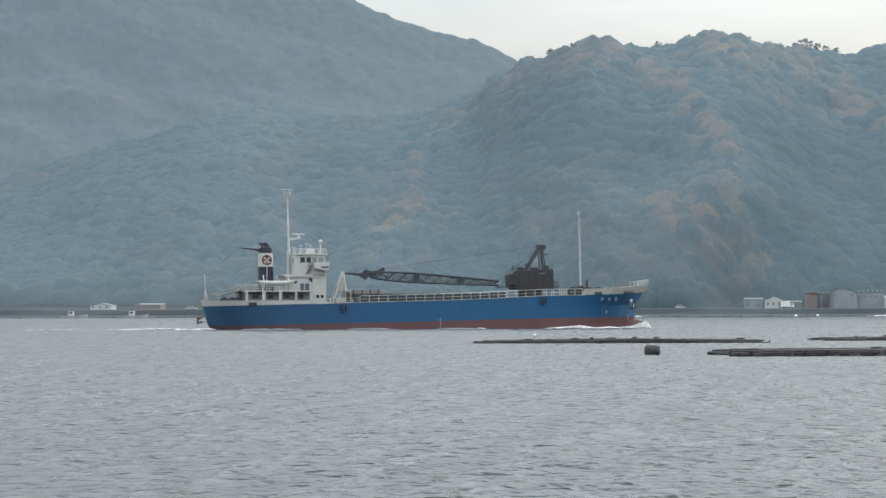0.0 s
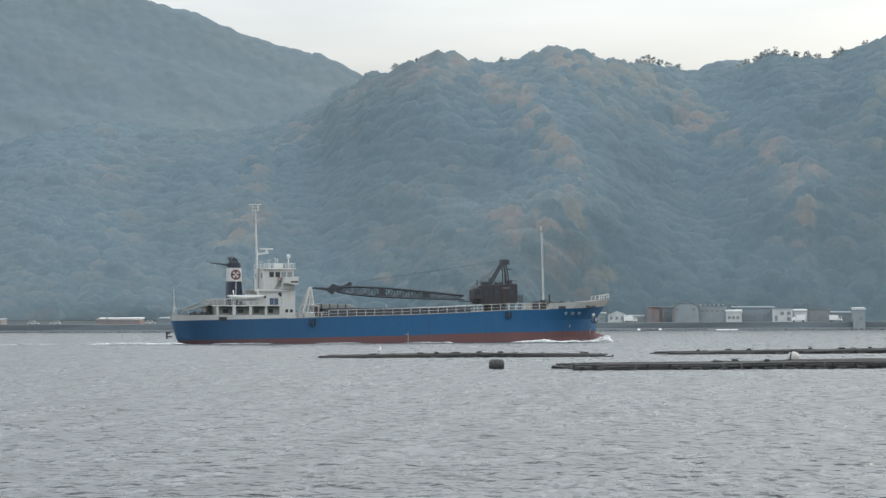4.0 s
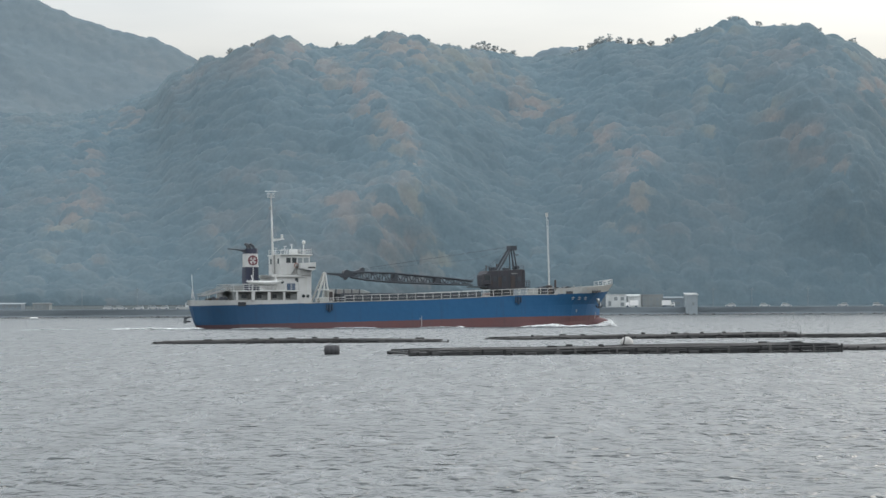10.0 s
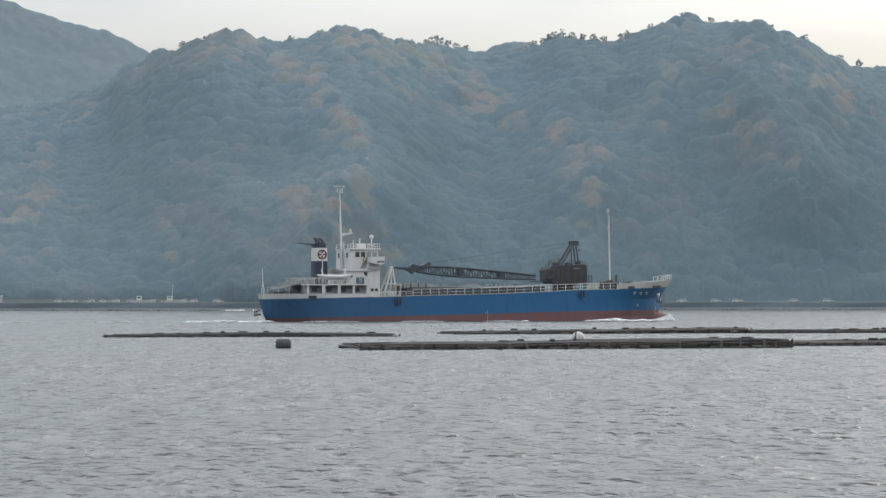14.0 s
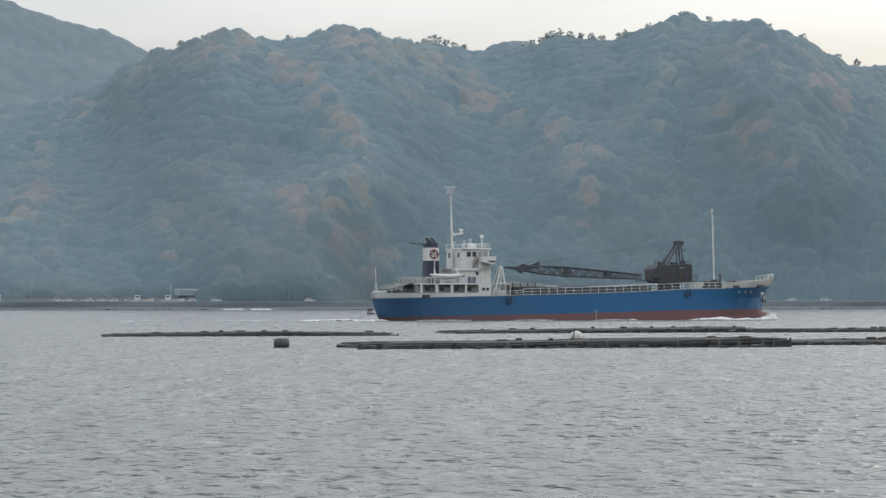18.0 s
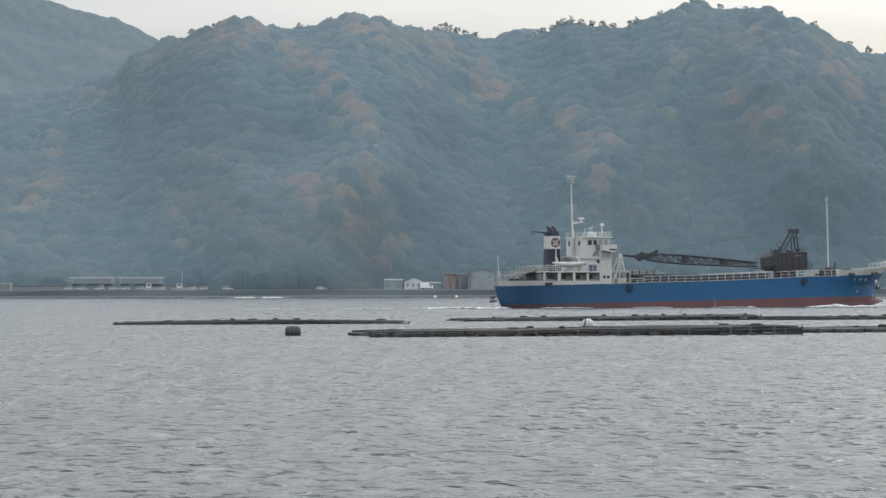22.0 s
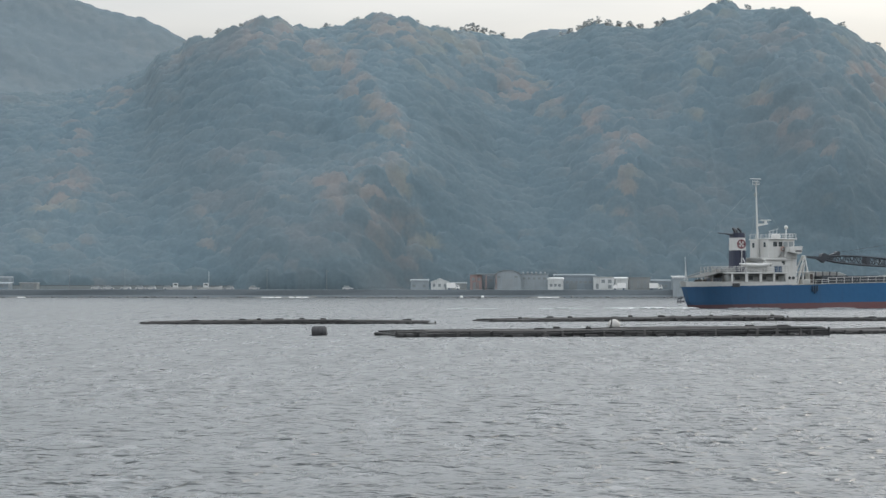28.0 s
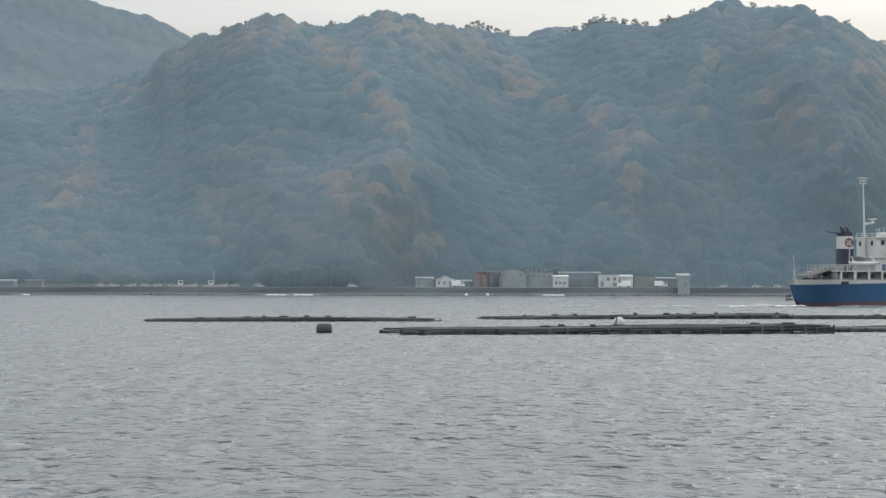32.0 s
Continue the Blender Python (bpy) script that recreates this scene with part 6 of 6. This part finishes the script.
            tube(bm, boom_at(a, -1, side), boom_at(a, 1, side), 0.065, 5, caps=False)
        for up in (-1, 1):
            tube(bm, boom_at(a, up, -1 if i % 2 else 1), boom_at(b, up, 1 if i % 2 else -1), 0.06, 5, caps=False)
    part("boom", bm, BLACKISH, crane)
    for x in (0.1, 7.2):
        a, b = boom_at(x - 0.35, -1.05, -1.08), boom_at(x + 0.35, 1.05, 1.08)
        quick("boom_splice", [(a, b)], BLACKISH, crane)
    bm = bmesh.new()
    prism(bm, [(-11.3, 8.5), (-11.1, 8.72), (-8.5, 8.6), (-8.2, 9.0), (-7.6, 9.0), (-6.8, 8.95), (-5.5, 9.3), (-5.1, 9.05), (-6.8, 8.1), (-7.6, 8.1), (-8.0, 7.6), (-8.5, 7.95), (-9.0, 8.2)], -0.5, 0.5)
    part("boom_head", bm, BLACKISH, crane)
    for x, z, r in ((-7.95, 8.65, 0.55), (-5.35, 9.18, 0.36)):
        bm = bmesh.new()
        tube(bm, (x, -0.55, z), (x, 0.55, z), r, 14)
        part("sheave", bm, BLACKISH, crane)
    for p, q, r in (((-5.5, 0.3, 9.3), (20.0, 0.5, 13.0), 0.045), ((-5.5, -0.3, 9.3), (20.0, -0.5, 12.9), 0.045), ((-5.4, 0.0, 9.1), (13.9, 0.0, 10.9), 0.035), ((13.9, 0, 10.9), (20.2, 0, 12.9), 0.04), ((13.0, -0.5, 7.3), (19.9, -0.6, 12.6), 0.06), ((13.0, 0.5, 7.3), (19.9, 0.6, 12.6), 0.06), ((11.5, 0.0, 7.2), (19.6, 0.0, 11.6), 0.05)):
        bm = bmesh.new()
        tube(bm, p, q, 0.42 * r, 5)
        part("cable", bm, BLACKISH, crane)
    # ---- forecastle
    fm = new("foremast")
    fm.parent = e
    bm = bmesh.new()
    tube(bm, (26.65, 0, 5.1), (26.3, 0, 18.1), 0.1, 12, 0.05)
    part("mast_pole", bm, WHITE, fm)
    bm = bmesh.new()
    tube(bm, (26.3, 0, 17.9), (26.3, 0, 18.5), 0.22, 10)
    part("mast_light", bm, OFFWHITE, fm)
    bm = bmesh.new()
    tube(bm, (26.9, 0.3, 5.1), (26.6, 0.15, 17.5), 0.035, 6)
    for k in range(30):
        tube(bm, (26.85 - 0.012 * k, 0.3, 5.6 + 0.4 * k), (26.75 - 0.012 * k, -0.02, 5.6 + 0.4 * k), 0.02, 4)
    part("mast_ladder", bm, WHITE, fm)
    bm = bmesh.new()
    box(bm, (26.2, -0.6, 5.1), (27.0, 0.6, 6.7))
    box(bm, (27.3, -0.9, 5.1), (27.6, -0.6, 7.6))
    soften(bm, 0.1)
    part("mast_house", bm, RUST, e, "rusty brown mast house")
    for x, y in ((24.2, -3.5), (28.6, -2.6), (28.6, 2.6), (24.9, -1.6)):
        bm = bmesh.new()
        tube(bm, (x, y - 0.6, 6.05), (x, y + 0.6, 6.05), 0.45, 12)
        box(bm, (x - 0.5, y - 0.75, 5.1), (x + 0.5, y - 0.6, 6.4))
        box(bm, (x - 0.5, y + 0.6, 5.1), (x + 0.5, y + 0.75, 6.4))
        part("windlass", bm, BLACKISH, e)
    for x in (29.8, 31.0):
        bm = bmesh.new()
        tube(bm, (x, -2.2, 5.2), (x + 0.35, -2.2, 6.6), 0.12, 8)
        part("bollard", bm, STEEL_GREY, e)
    rails("bow_rail", [(35.4, -1.9, 6.45), (37.7, -0.25, 6.85), (37.7, 0.25, 6.85), (35.4, 1.9, 6.45)], 0.78, 0.75, r=0.04, mids=1)
    tagged(e, "blue-hulled gravel carrier under way with white bridge aft and black crane", "ship")
    return e, radar


ship, radar = make_ship()


# ---------------------------------------------------------------- foam that goes along with the ship
def foam_patch(name, places, parent, dense=1.0, material=FOAM):
    """Broken white water: lumps strung along short curves; places: (x, y, length, width, height)."""
    for x, y, ln, wd, ht in places:
        P, R, H = [], [], []
        n = int(60 * ln * max(wd, 0.4) * dense)
        for k in range(n):
            u, v = RNG.random(), RNG.normal() * 0.4
            r = 0.08 + 0.2 * RNG.random() * (0.4 + u * (1 - u) * 2)
            P.append((x + u * ln, y + v * wd, ht * math.sin(math.pi * min(1, u * 1.05)) * RNG.random()))
            R.append(r * 1.6)
            H.append(r * 0.45)
        ob = scatter(name, np.array(P), np.array(R), np.array(H), clump_shapes(3, 1, 0.25), material)
        ob.parent = parent
        tagged(ob, kind="stuff")


foam = tagged(new("bow_wave_foam"), "white broken water round the bow and along the hull", "foam")
foam_patch("bow_spray", [(34.4, -1.5, 3.4, 0.45, 0.75), (36.2, -0.9, 1.6, 0.5, 1.0), (34.2, -1.6, 3.2, 0.3, 0.3), (35.4, 1.0, 2.2, 0.4, 0.7), (37.0, -0.3, 0.8, 0.7, 0.8), (32.0, -3.4, 3.0, 0.4, 0.2)], foam, 1.6)
foam_patch("side_streak", [(19.0, -7.1, 9.0, 0.35, 0.22), (22.0, -6.9, 5.0, 0.3, 0.4), (27.5, -6.2, 4.0, 0.25, 0.15)], foam, 1.4)
foam_patch("side_fleck", [(8.2, -6.9, 1.2, 0.25, 0.12), (-33.0, -2.0, 1.2, 0.3, 0.2)], foam, 0.8)
foam_patch("wash_line", [(-28.0, -6.6, 9.0, 0.12, 0.04), (-12.0, -6.7, 7.0, 0.12, 0.04), (2.0, -6.8, 6.0, 0.12, 0.05)], foam, 0.5, FOAM_THIN)
wake = tagged(new("stern_wake"), "thin white wake trailing behind the stern", "wake")
foam_patch("wake_crest", [(-46.0, -3.4, 12.0, 0.35, 0.16), (-36.5, -2.6, 5.0, 0.4, 0.14)], wake, 0.38)
foam_patch("wake_streak", [(-48.0, -3.2, 12.0, 0.25, 0.1), (-60.0, -3.6, 9.0, 0.25, 0.08), (-39.0, -3.0, 6.0, 0.3, 0.12), (-46.0, 3.5, 10.0, 0.25, 0.1), (-75.0, -3.0, 9.0, 0.25, 0.08)], wake, 0.3, FOAM_THIN)


# ---------------------------------------------------------------- what moves
def ship_pose(t):
    s = t / 16 - 1
    x, y = 11.515 + 72.09 * s - 0.727 * s * s, 395.527 + 21.071 * s - 1.433 * s * s
    head = math.degrees(math.atan2(21.071 - 2.866 * s, 72.09 - 1.454 * s)) + 3.29
    return pose(x, y, 0, 0, 0, head)


def train_pose(front, along):
    """The train's front at x = front, and a place so far behind it along the track."""
    slope = math.atan(0.2)
    x = front + along * math.cos(slope)
    return pose(x, 985 + 0.2 * x + 27.05, 4.9, 0, 0, math.degrees(slope))


def motions():
    fronts = [(0.0, -87.0), (12.0, -88.0), (15.5, -90.5)] + [(16.0 + 2 * k, -155.2 - 11.6 * (16.0 + 2 * k - 22.0) if k else -92.5) for k in range(9)]
    for car, along in ((railcar, CAR_LONG / 2), (second_railcar, CAR_LONG * 1.5 + 0.6)):
        walk(car, [(t, train_pose(f, along)) for t, f in fronts])
    course = [(float(t), ship_pose(t)) for t in range(33)]
    for thing in (ship, foam, wake):
        walk(thing, course)
    walk(radar, [(t * 0.5, pose(-18.45, 0, 14.52, 0, 0, 66 * t + 20)) for t in range(65)])
    walk(sea, [(0.0, pose(4, 6, 0)), (32.0, pose(-5, -7, 0))])
    walk(egret, [(0.0, pose(-24.2, 211.0, 0.3)), (1.9, pose(-24.2, 211.0, 0.3)), (2.1, pose(-24.1, 211.0, 0.36, 0, 25, 20)), (2.4, pose(-24.2, 211.0, 0.3)), (8.5, pose(-24.2, 211.0, 0.3)), (8.7, pose(-24.2, 211.6, 0.34, 0, 30, 0)), (9.0, pose(-24.2, 214.2, -0.3, 0, 40, 0)), (32.0, pose(-24.2, 214.2, -0.3, 0, 40, 0))])


motions()
